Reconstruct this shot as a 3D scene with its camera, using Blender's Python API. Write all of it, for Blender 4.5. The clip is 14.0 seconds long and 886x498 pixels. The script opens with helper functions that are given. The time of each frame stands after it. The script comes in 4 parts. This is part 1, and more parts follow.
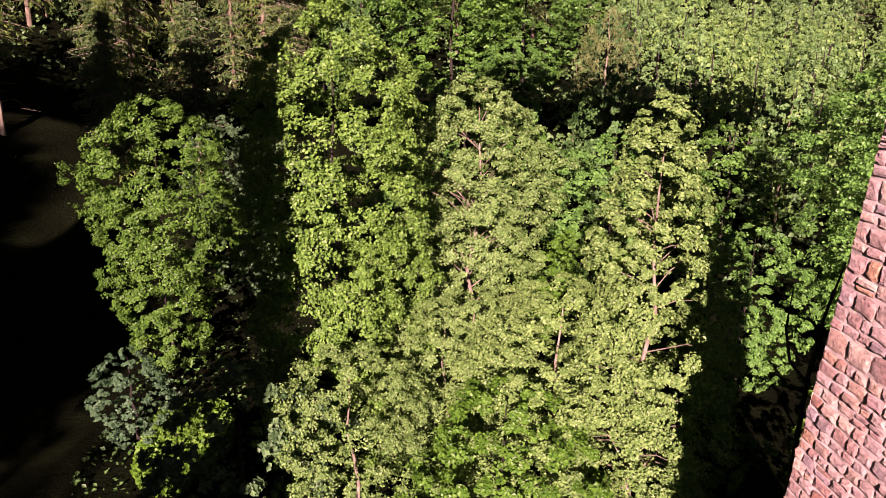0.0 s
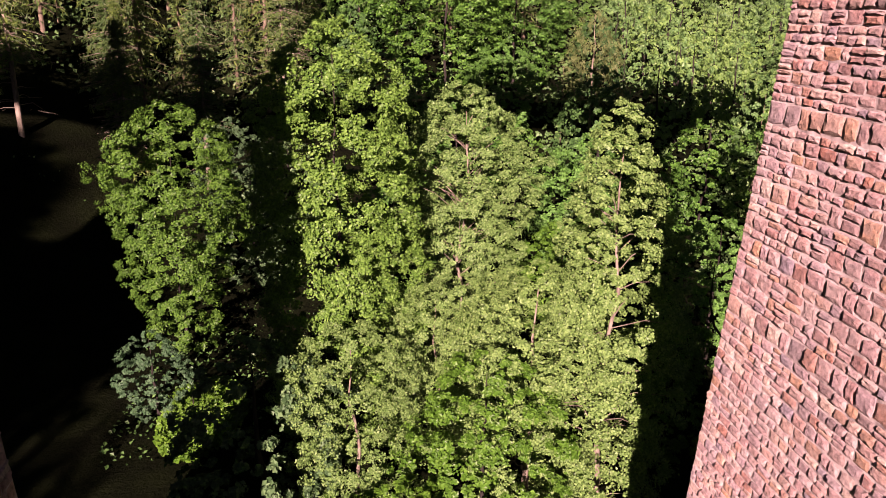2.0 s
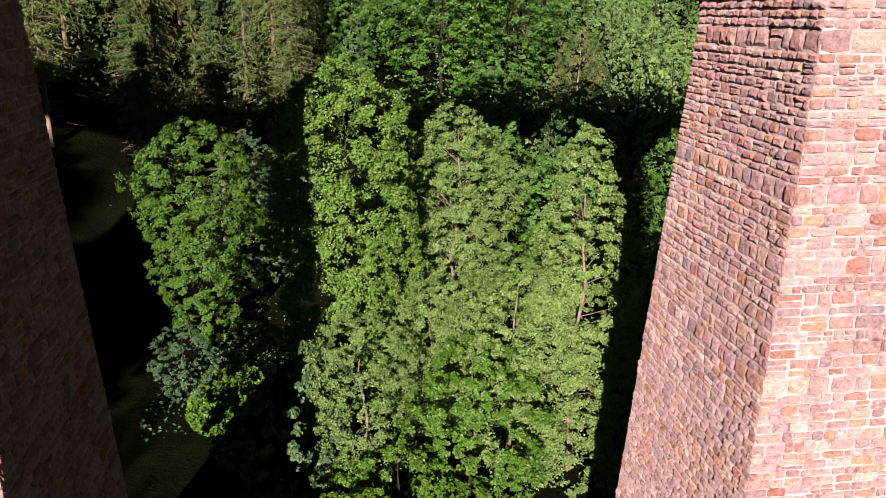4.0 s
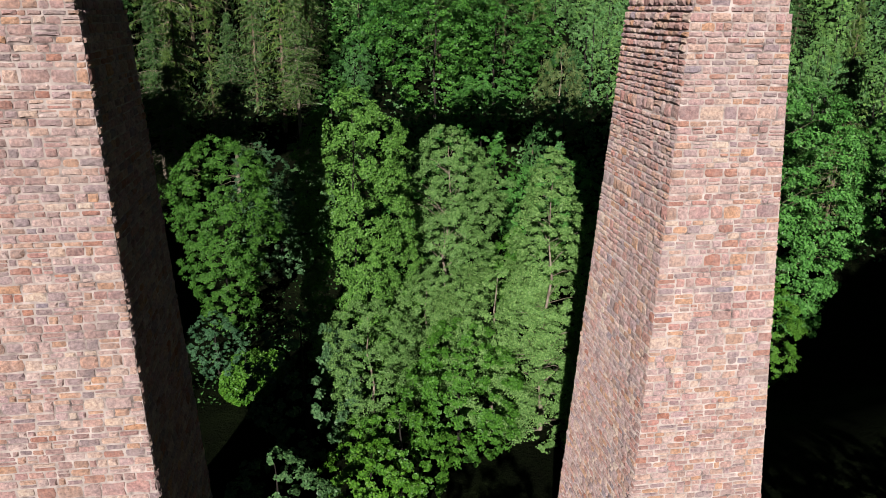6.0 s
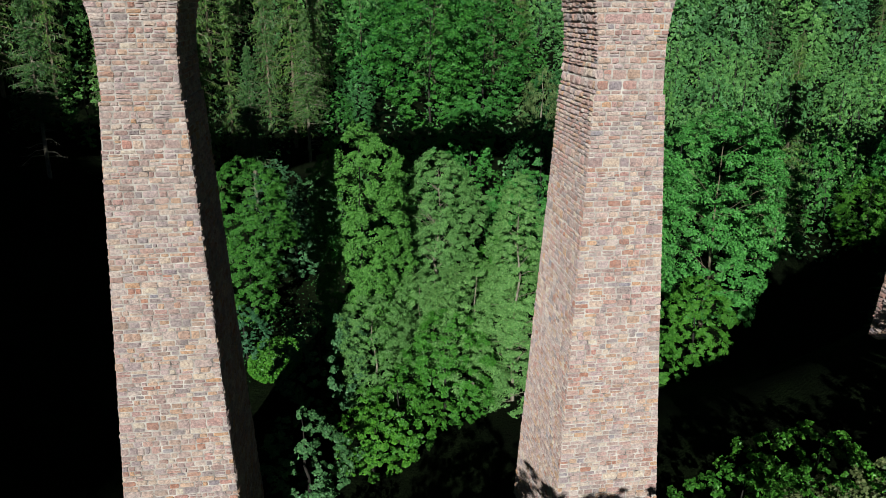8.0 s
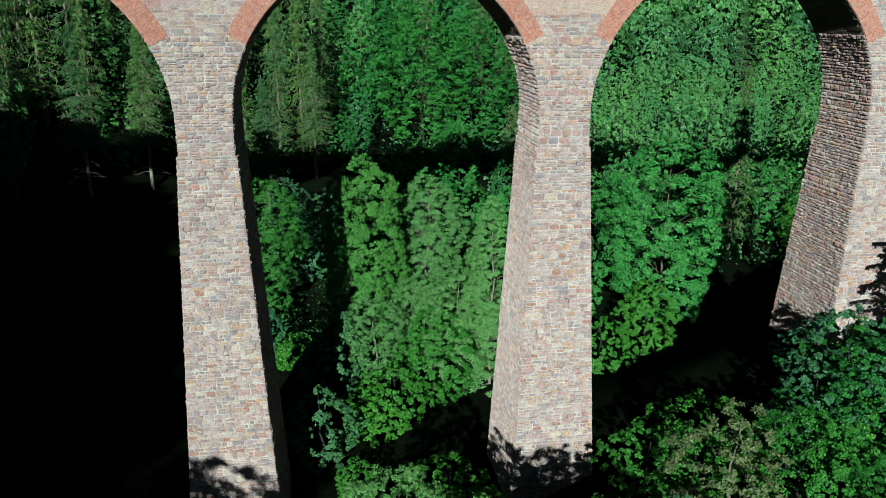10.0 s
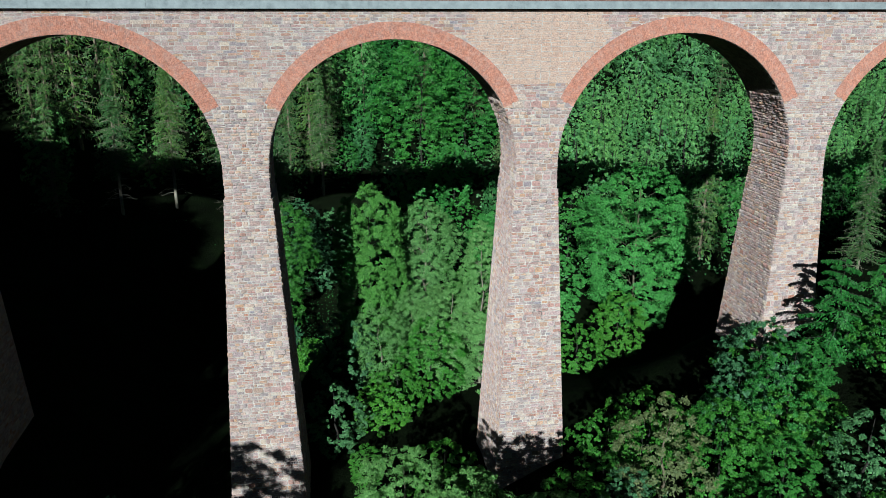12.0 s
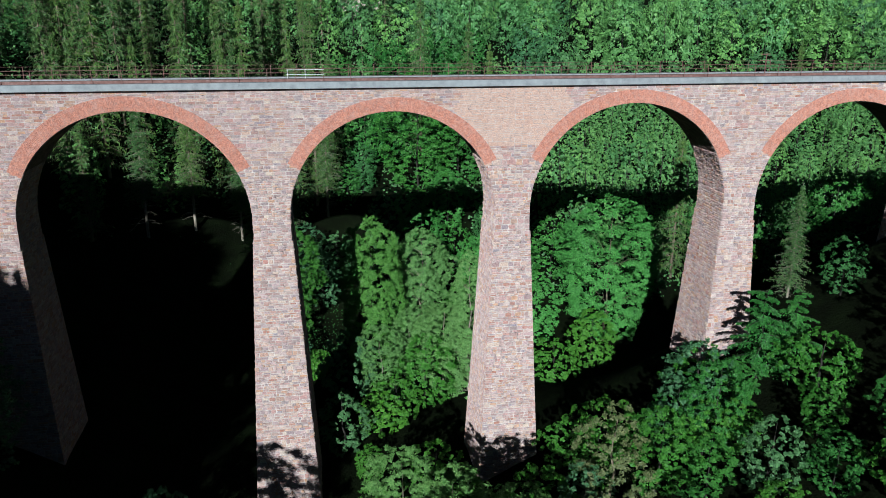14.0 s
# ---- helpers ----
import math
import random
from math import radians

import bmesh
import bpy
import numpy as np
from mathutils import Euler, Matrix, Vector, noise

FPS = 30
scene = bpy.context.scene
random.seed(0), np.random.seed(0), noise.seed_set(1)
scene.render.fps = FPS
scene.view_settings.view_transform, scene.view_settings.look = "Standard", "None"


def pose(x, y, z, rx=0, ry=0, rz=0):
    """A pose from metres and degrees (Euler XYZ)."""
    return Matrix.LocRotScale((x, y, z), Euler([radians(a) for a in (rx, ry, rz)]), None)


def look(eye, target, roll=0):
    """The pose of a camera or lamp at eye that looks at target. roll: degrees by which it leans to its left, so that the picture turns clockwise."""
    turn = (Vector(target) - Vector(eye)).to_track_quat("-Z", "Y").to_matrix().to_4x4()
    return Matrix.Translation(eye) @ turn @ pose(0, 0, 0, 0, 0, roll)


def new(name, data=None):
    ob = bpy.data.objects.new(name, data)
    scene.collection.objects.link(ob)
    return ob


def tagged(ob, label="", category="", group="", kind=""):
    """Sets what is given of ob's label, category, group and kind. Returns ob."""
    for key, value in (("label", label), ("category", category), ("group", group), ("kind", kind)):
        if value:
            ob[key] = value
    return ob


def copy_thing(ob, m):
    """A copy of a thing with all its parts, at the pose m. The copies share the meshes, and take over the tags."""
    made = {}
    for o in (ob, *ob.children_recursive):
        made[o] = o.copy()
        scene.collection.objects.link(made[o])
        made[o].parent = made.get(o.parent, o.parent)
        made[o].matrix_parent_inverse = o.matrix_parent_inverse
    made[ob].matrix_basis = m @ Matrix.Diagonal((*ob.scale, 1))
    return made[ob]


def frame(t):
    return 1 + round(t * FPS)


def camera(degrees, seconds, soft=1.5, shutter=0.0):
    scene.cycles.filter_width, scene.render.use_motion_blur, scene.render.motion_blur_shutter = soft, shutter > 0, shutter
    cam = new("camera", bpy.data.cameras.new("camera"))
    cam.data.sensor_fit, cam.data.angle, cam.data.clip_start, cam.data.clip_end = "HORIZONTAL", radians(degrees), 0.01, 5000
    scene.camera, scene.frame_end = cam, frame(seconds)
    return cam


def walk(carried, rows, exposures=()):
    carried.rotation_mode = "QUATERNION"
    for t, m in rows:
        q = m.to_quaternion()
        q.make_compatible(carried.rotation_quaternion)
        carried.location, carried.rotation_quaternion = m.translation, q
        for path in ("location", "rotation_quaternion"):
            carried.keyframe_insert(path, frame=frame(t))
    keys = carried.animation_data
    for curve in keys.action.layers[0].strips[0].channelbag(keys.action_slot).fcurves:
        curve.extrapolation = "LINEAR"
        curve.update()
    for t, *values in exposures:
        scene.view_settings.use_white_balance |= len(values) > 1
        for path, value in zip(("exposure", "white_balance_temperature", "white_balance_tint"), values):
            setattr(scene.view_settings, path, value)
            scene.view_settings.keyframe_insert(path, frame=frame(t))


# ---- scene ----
# the camera: flown backwards out of an arch and up
cam = camera(60.51, 14.0, soft=0.6)
ROWS = [
    (0.0, -0.80, -6.95, 23.23, -7.59, -16.96, -0.95),
    (0.5, -0.88, -7.90, 23.28, -7.62, -17.00, -0.94),
    (1.0, -0.90, -8.83, 23.55, -7.68, -17.12, -0.85),
    (1.5, -0.90, -9.92, 23.85, -7.74, -17.22, -0.73),
    (2.0, -0.94, -11.13, 24.21, -7.79, -17.29, -0.69),
    (2.5, -0.97, -12.43, 24.60, -7.80, -17.32, -0.67),
    (3.0, -1.06, -13.82, 25.06, -7.80, -17.30, -0.64),
    (5.5, -2.42, -23.39, 28.36, -8.28, -17.62, -0.41),
    (6.0, -2.57, -25.83, 29.13, -8.33, -17.61, -0.39),
    (6.5, -2.77, -28.58, 30.12, -8.39, -17.62, -0.38),
    (7.0, -2.99, -31.59, 31.24, -8.34, -17.66, -0.34),
    (7.5, -3.21, -34.29, 32.20, -8.32, -17.66, -0.27),
    (8.0, -3.35, -37.22, 33.20, -8.35, -17.65, -0.24),
    (10.5, -4.47, -52.89, 39.31, -8.57, -17.49, -0.10),
    (11.0, -4.82, -55.79, 40.61, -8.61, -17.46, -0.04),
    (11.5, -5.27, -58.25, 41.92, -8.66, -17.45, -0.03),
    (12.0, -5.56, -60.50, 43.31, -8.72, -17.42, -0.04),
    (12.5, -5.76, -62.76, 44.71, -8.78, -17.38, -0.04),
    (13.0, -6.02, -65.28, 46.18, -8.82, -17.40, -0.03),
    (13.5, -6.31, -68.35, 47.93, -8.86, -17.37, -0.03),
    (14.0, -6.65, -71.71, 50.12, -8.89, -17.34, -0.09),
]

EXPOSURES = [(0.0, 1.06, 7500, 70), (2.0, 0.93, 7500, 64), (3.2, 0.76, 7300, 52), (5.5, 0.17, 6300, 20), (8.0, -0.03, 5600, -5), (10.5, 0.08, 5000, -18), (12.0, 0.09, 5050, -10), (14.0, 0.11, 5150, 0)]
walk(cam, [(t, pose(x, y, z, 90 + pitch, roll, yaw)) for t, x, y, z, yaw, pitch, roll in ROWS], EXPOSURES)

# ---- daylight: a low sun in front of the viaduct, from the valley's left ----
SUN_WAY = Vector((0.285, 1.0, -0.40)).normalized()
world = bpy.data.worlds.new("sky")
scene.world = world
world.use_nodes = True
wn = world.node_tree.nodes
sky = wn.new("ShaderNodeTexSky")
sky.sky_type = 'NISHITA'
sky.sun_disc = False
sky.sun_elevation = math.asin(-SUN_WAY.z)
sky.sun_rotation = math.atan2(-SUN_WAY.x, -SUN_WAY.y)
world.node_tree.links.new(sky.outputs[0], wn["Background"].inputs[0])
wn["Background"].inputs[1].default_value = 0.007
sky.ozone_density = 5.0
sun_data = bpy.data.lights.new("sun", 'SUN')
sun_data.energy, sun_data.angle, sun_data.color = 5.0, radians(0.5), (1.0, 0.93, 0.82)
sun = new("sun", sun_data)
sun.matrix_world = look((-40, -120, 90), Vector((-40, -120, 90)) + SUN_WAY)


# ---- materials ----
class Nodes:
    """A small helper that writes node trees."""

    def __init__(self, name):
        self.mat = bpy.data.materials.new(name)
        self.mat.use_nodes = True
        self.t = self.mat.node_tree
        self.bsdf = self.t.nodes["Principled BSDF"]
        self.out = self.t.nodes["Material Output"]

    def add(self, kind, **given):
        n = self.t.nodes.new(kind)
        for key, value in given.items():
            if key in n.inputs:
                n.inputs[key].default_value = value
        return n

    def link(self, a, b):
        self.t.links.new(a, b)

    def noise(self, scale, detail=4.0, where=None, rough=0.55):
        n = self.add("ShaderNodeTexNoise", Scale=scale, Detail=detail, Roughness=rough)
        if where is not None:
            self.link(where, n.inputs["Vector"])
        return n.outputs["Fac"]

    def ramp(self, fac, stops, interpolation='LINEAR'):
        n = self.add("ShaderNodeValToRGB")
        n.color_ramp.interpolation = interpolation
        e = n.color_ramp.elements
        while len(e) < len(stops):
            e.new(0.5)
        for item, (at, col) in zip(e, stops):
            item.position, item.color = at, (*col, 1)
        self.link(fac, n.inputs[0])
        return n.outputs[0]

    def mix(self, fac, a, b, blend='MIX'):
        n = self.t.nodes.new("ShaderNodeMix")
        n.data_type, n.blend_type = 'RGBA', blend
        for value, at in ((fac, 0), (a, 6), (b, 7)):
            if isinstance(value, (int, float)):
                n.inputs[at].default_value = value
            elif isinstance(value, tuple):
                n.inputs[at].default_value = (*value, 1)
            else:
                self.link(value, n.inputs[at])
        return n.outputs[2]

    def math(self, op, a, b=0.0):
        n = self.t.nodes.new("ShaderNodeMath")
        n.operation = op
        for value, at in ((a, 0), (b, 1)):
            if isinstance(value, (int, float)):
                n.inputs[at].default_value = value
            else:
                self.link(value, n.inputs[at])
        return n.outputs[0]

    def bump(self, height, strength, distance):
        n = self.add("ShaderNodeBump", Strength=strength, Distance=distance)
        self.link(height, n.inputs["Height"])
        self.link(n.outputs[0], self.bsdf.inputs["Normal"])

    def place(self):
        return self.t.nodes.new("ShaderNodeNewGeometry").outputs["Position"]

    def chance(self):
        """A number of its own for each piece, loose or joined."""
        a = self.t.nodes.new("ShaderNodeObjectInfo").outputs["Random"]
        b = self.t.nodes.new("ShaderNodeNewGeometry").outputs["Random Per Island"]
        return self.math('FRACT', self.math('ADD', a, b))

    def finish(self, colour, rough):
        if isinstance(colour, tuple):
            self.bsdf.inputs["Base Color"].default_value = (*colour, 1)
        else:
            self.link(colour, self.bsdf.inputs["Base Color"])
        if isinstance(rough, float):
            self.bsdf.inputs["Roughness"].default_value = rough
        else:
            self.link(rough, self.bsdf.inputs["Roughness"])
        self.bsdf.inputs["Specular IOR Level"].default_value = 0.3
        return self.mat


def masonry(name, stops, stain, big, bump):
    n = Nodes(name)
    where = n.place()
    base = n.ramp(n.chance(), stops, 'LINEAR')
    grain = n.noise(9.0, 6, where, 0.65)
    base = n.mix(0.8, base, n.ramp(grain, [(0.28, (0.17, 0.16, 0.17)), (0.72, (0.84, 0.81, 0.78))]), 'OVERLAY')
    blotch = n.noise(2.6, 6, where, 0.7)
    base = n.mix(0.55, base, n.ramp(blotch, [(0.3, (0.34, 0.33, 0.36)), (0.5, (0.52, 0.50, 0.48)), (0.7, (0.66, 0.58, 0.50))]), 'OVERLAY')
    patch = n.ramp(n.noise(big, 5, where, 0.6), [(0.42, (0, 0, 0)), (0.66, (1, 1, 1))])
    base = n.mix(n.math('MULTIPLY', patch, 0.3), base, stain)
    smear = n.ramp(n.noise(1.9, 9, where, 0.74), [(0.48, (0, 0, 0)), (0.62, (1, 1, 1))])
    base = n.mix(n.math('MULTIPLY', smear, 0.25), base, (0.52, 0.435, 0.405))
    n.bump(n.mix(0.5, n.noise(14.0, 8, where, 0.7), n.noise(4.0, 6, where, 0.7)), bump, 0.09)
    n.bsdf.inputs["Diffuse Roughness"].default_value = 1.0
    return n.finish(base, 0.9)


SANDSTONE = masonry("red_sandstone", [(0.0, (0.396, 0.262, 0.243)), (0.10, (0.490, 0.370, 0.359)), (0.20, (0.343, 0.228, 0.213)), (0.30, (0.552, 0.450, 0.433)), (0.40, (0.490, 0.295, 0.185)),
                                      (0.48, (0.286, 0.233, 0.243)), (0.57, (0.470, 0.354, 0.364)), (0.68, (0.438, 0.246, 0.220)), (0.80, (0.573, 0.482, 0.416)), (0.90, (0.375, 0.182, 0.133)), (1.0, (0.302, 0.267, 0.306))],
                    (0.458, 0.375, 0.359), 0.35, 1.0)
RINGSTONE = masonry("brick_ring", [(0.0, (0.47, 0.215, 0.155)), (0.4, (0.51, 0.245, 0.180)), (0.7, (0.49, 0.225, 0.165)), (1.0, (0.54, 0.285, 0.22))],
                    (0.52, 0.27, 0.20), 0.5, 0.4)
PALE_ROCK = masonry("pale_rock", [(0.0, (0.60, 0.50, 0.46)), (1.0, (0.66, 0.56, 0.52))], (0.50, 0.42, 0.39), 0.3, 1.0)
# vault brick, darkened: the shade under the arches is in its colour
VAULT_SHADE = masonry("sooty_brick", [(0.0, (0.13, 0.095, 0.085)), (0.6, (0.19, 0.13, 0.11)), (1.0, (0.23, 0.17, 0.15))], (0.15, 0.12, 0.11), 0.6, 0.4)
ASHLAR = masonry("repaired_sandstone", [(0.0, (0.52, 0.365, 0.30)), (0.5, (0.56, 0.40, 0.335)), (1.0, (0.50, 0.34, 0.275))], (0.55, 0.42, 0.36), 0.6, 0.3)


def mortar_material():
    n = Nodes("lime_mortar")
    where = n.place()
    col = n.ramp(n.noise(2.0, 6, where), [(0.28, (0.12, 0.09, 0.085)), (0.45, (0.44, 0.365, 0.335)), (0.7, (0.68, 0.60, 0.56))])
    n.bump(n.noise(30.0, 4, where), 0.5, 0.02)
    n.bsdf.inputs["Diffuse Roughness"].default_value = 1.0
    return n.finish(col, 0.95)


MORTAR = mortar_material()


def concrete_material():
    n = Nodes("weathered_concrete")
    where = n.place()
    col = n.ramp(n.noise(1.3, 7, where, 0.7), [(0.3, (0.20, 0.205, 0.215)), (0.5, (0.29, 0.295, 0.305)), (0.75, (0.38, 0.385, 0.395))])
    n.bump(n.noise(20.0, 6, where), 0.4, 0.02)
    return n.finish(col, 0.9)


CONCRETE = concrete_material()


def rust_material():
    n = Nodes("rusty_paint")
    where = n.place()
    col = n.ramp(n.noise(3.0, 6, where, 0.7), [(0.3, (0.12, 0.055, 0.045)), (0.55, (0.20, 0.105, 0.09)), (0.75, (0.30, 0.20, 0.18))])
    return n.finish(col, 0.75)


RUST = rust_material()


def ballast_material():
    n = Nodes("track_ballast")
    where = n.place()
    col = n.ramp(n.noise(14.0, 4, where, 0.7), [(0.3, (0.07, 0.05, 0.04)), (0.7, (0.30, 0.22, 0.18))])
    n.bump(n.noise(16.0, 3, where), 1.0, 0.06)
    return n.finish(col, 0.95)


BALLAST = ballast_material()


def shade_soil_material():
    n = Nodes("forest_floor")
    where = n.place()
    # near-black ramp: the wood's shade is put into the soil's colour
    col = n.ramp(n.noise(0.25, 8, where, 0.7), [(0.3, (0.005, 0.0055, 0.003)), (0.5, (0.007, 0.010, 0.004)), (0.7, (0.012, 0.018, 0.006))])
    n.bump(n.noise(3.0, 8, where, 0.7), 1.0, 0.3)
    n.finish(col, 1.0)
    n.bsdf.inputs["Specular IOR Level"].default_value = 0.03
    return n.mat


SHADE_SOIL = shade_soil_material()


def bark_material(name, dark, light, scale):
    n = Nodes(name)
    where = n.place()
    stretch = n.add("ShaderNodeMapping")
    stretch.inputs["Scale"].default_value = (1, 1, 0.35)
    n.link(where, stretch.inputs["Vector"])
    col = n.ramp(n.noise(scale, 6, stretch.outputs[0], 0.7), [(0.35, dark), (0.65, light)])
    n.bump(n.noise(scale * 2, 5, stretch.outputs[0]), 0.8, 0.05)
    return n.finish(col, 0.9)


BARK = bark_material("grey_brown_bark", (0.10, 0.075, 0.05), (0.30, 0.24, 0.17), 4.0)
DARK_BARK = bark_material("dark_bark", (0.02, 0.017, 0.014), (0.05, 0.042, 0.035), 5.0)
PALE_BARK = bark_material("pale_bark", (0.14, 0.11, 0.08), (0.42, 0.36, 0.28), 3.0)


def leaf_material(name, dark, mid, light, through_it=0.12, vary=0.8):
    n = Nodes(name)
    col = n.ramp(n.t.nodes.new("ShaderNodeNewGeometry").outputs["Random Per Island"], [(0.0, dark), (0.55, mid), (1.0, light)])
    tint = n.ramp(n.t.nodes.new("ShaderNodeObjectInfo").outputs["Random"], [(0.0, (0.34, 0.41, 0.46)), (0.5, (0.5, 0.5, 0.5)), (1.0, (0.60, 0.57, 0.44))])
    col = n.mix(vary, col, tint, 'OVERLAY')
    mat = n.finish(col, 0.44)
    n.bsdf.inputs["Specular IOR Level"].default_value = 0.38
    shine = n.add("ShaderNodeBsdfTranslucent")
    n.link(col, shine.inputs["Color"])
    both = n.add("ShaderNodeMixShader")
    both.inputs[0].default_value = through_it
    n.link(n.bsdf.outputs[0], both.inputs[1])
    n.link(shine.outputs[0], both.inputs[2])
    n.link(both.outputs[0], n.out.inputs[0])
    return mat


LEAF_ALDER = leaf_material("alder_leaf", (0.060, 0.166, 0.025), (0.120, 0.284, 0.044), (0.202, 0.410, 0.081), vary=0.2)
LEAF_GREEN = leaf_material("maple_leaf", (0.030, 0.115, 0.018), (0.060, 0.205, 0.030), (0.115, 0.30, 0.055))
LEAF_DARK = leaf_material("ash_leaf", (0.036, 0.115, 0.030), (0.066, 0.185, 0.046), (0.115, 0.275, 0.075))
LEAF_BRIGHT = leaf_material("hazel_leaf", (0.046, 0.15, 0.012), (0.086, 0.235, 0.022), (0.15, 0.34, 0.042))
# far hillside leaves, muted and lightened: distance haze put into the colour
LEAF_HILL_HAZE = leaf_material("hill_leaf", (0.065, 0.163, 0.056), (0.101, 0.227, 0.077), (0.150, 0.299, 0.106))
LEAF_MAPLE = leaf_material("broad_maple_leaf", (0.050, 0.171, 0.029), (0.099, 0.299, 0.055), (0.171, 0.427, 0.088), vary=0.2)
LEAF_THICKET = leaf_material("thicket_leaf", (0.102, 0.234, 0.060), (0.153, 0.325, 0.088), (0.226, 0.423, 0.128))
LEAF_HORN = leaf_material("hornbeam_leaf", (0.036, 0.120, 0.014), (0.072, 0.205, 0.024), (0.130, 0.300, 0.042), vary=0.2)
LEAF_PALE = leaf_material("pale_alder_leaf", (0.092, 0.200, 0.044), (0.165, 0.320, 0.080), (0.27, 0.45, 0.135), vary=0.2)
LEAF_BLUE = leaf_material("bluish_leaf", (0.046, 0.122, 0.046), (0.090, 0.200, 0.080), (0.155, 0.295, 0.125))
LEAF_OLIVE = leaf_material("browning_leaf", (0.085, 0.115, 0.045), (0.135, 0.165, 0.070), (0.21, 0.23, 0.11))
LEAF_STRAW = leaf_material("birch_leaf", (0.105, 0.16, 0.055), (0.16, 0.225, 0.085), (0.24, 0.31, 0.13), 0.2)
NEEDLE = leaf_material("spruce_needle", (0.055, 0.119, 0.032), (0.094, 0.176, 0.044), (0.167, 0.257, 0.067), 0.15)

# ---- building helpers ----
P, SLIM, RING, SPRING = 24.0, 1.76, 1.3, 31.18
DECK, WIDE = 43.42, 5.65
TIP_RISE = 5.2
PIER_X = {-2: -60.0, -1: -36.4, 0: -11.95, 1: 11.64, 2: 36.02, 3: 60.0, 4: 84.0}


def smooth(a, b, x):
    t = min(1.0, max(0.0, (x - a) / (b - a)))
    return t * t * (3 - 2 * t)


def ground(x, y):
    """Height of the valley's ground."""
    right = 0.52 * max(0.0, x - 8) * (1 - smooth(2, 26, y)) + 0.42 * max(0.0, x - 60) * smooth(2, 26, y) * (1 - smooth(30, 90, y))
    # left: steepened before the viaduct, to lift the unseen trees that give shade
    left = 0.62 * max(0.0, -22 - x) + 0.85 * max(0.0, -30 - x) * (1 - smooth(-16, -2, y))
    far = 0.40 * max(0.0, y - 46) * (1 - smooth(25, 70, x)) + (0.22 * max(0.0, y - 50) + 0.14 * max(0.0, y - 150)) * smooth(25, 70, x)
    front = 0.10 * max(0.0, -y - 30)
    h = right + left + far + front
    h = h if h < 40 else 40 + (h - 40) * 0.3
    return h + 1.2 * noise.noise((x * 0.05, y * 0.05, 0)) + 0.4 * noise.noise((x * 0.2, y * 0.2, 3))


def mesh_of(name, verts, faces, material, flat=True):
    me = bpy.data.meshes.new(name)
    me.from_pydata([tuple(v) for v in verts] if not isinstance(verts, np.ndarray) else verts.tolist(), [], faces if not isinstance(faces, np.ndarray) else faces.tolist())
    me.materials.append(material)
    if not flat:
        me.shade_smooth()
    return me


def child(name, me, parent, label="", m=None):
    ob = new(name, me)
    ob.parent = parent
    if m is not None:
        ob.matrix_basis = m
    return tagged(ob, label=label)


def boxes(items):
    """Vertices and faces of many bevel-free boxes (x0, y0, z0, x1, y1, z1)."""
    vs, fs = [], []
    for x0, y0, z0, x1, y1, z1 in items:
        b = len(vs)
        vs += [(x0, y0, z0), (x1, y0, z0), (x1, y1, z0), (x0, y1, z0), (x0, y0, z1), (x1, y0, z1), (x1, y1, z1), (x0, y1, z1)]
        fs += [[b + i for i in q] for q in ((0, 3, 2, 1), (4, 5, 6, 7), (0, 1, 5, 4), (1, 2, 6, 5), (2, 3, 7, 6), (3, 0, 4, 7))]
    return vs, fs


def tube(path, radii, sides=6):
    """A tapered tube along points."""
    vs, fs = [], []
    for i, (p, r) in enumerate(zip(path, radii)):
        p = Vector(p)
        d = (Vector(path[min(i + 1, len(path) - 1)]) - Vector(path[max(i - 1, 0)])).normalized()
        a = d.cross(Vector((0.31, 0.95, 0.1))).normalized()
        b = d.cross(a)
        for s in range(sides):
            w = 2 * math.pi * s / sides
            vs.append(p + a * (r * math.cos(w)) + b * (r * math.sin(w)))
    for i in range(len(path) - 1):
        for s in range(sides):
            t = (s + 1) % sides
            fs.append([i * sides + s, i * sides + t, (i + 1) * sides + t, (i + 1) * sides + s])
    return vs, fs


def join(parts):
    vs, fs = [], []
    for v, f in parts:
        b = len(vs)
        vs += list(v)
        fs += [[b + i for i in q] for q in f]
    return vs, fs


# ---- ground ----
def build_ground():
    xs = np.concatenate([np.linspace(-900, -110, 16), np.linspace(-100, 130, 93), np.linspace(145, 1000, 16)])
    ys = np.concatenate([np.linspace(-600, -90, 10), np.linspace(-80, 160, 97), np.linspace(175, 1400, 24)])
    vs = [(x, y, ground(x, y)) for y in ys for x in xs]
    nx = len(xs)
    fs = [[j * nx + i, j * nx + i + 1, (j + 1) * nx + i + 1, (j + 1) * nx + i] for j in range(len(ys) - 1) for i in range(nx - 1)]
    return tagged(new("ground", mesh_of("ground", vs, fs, SHADE_SOIL, False)), "leafy forest floor of a steep wooded valley, near-black in place of shade", "ground", kind="structure")


build_ground()

# ---- viaduct ----
viaduct = tagged(new("viaduct"), "tall red sandstone railway viaduct with brick arches", "viaduct")
rng = random.Random(7)


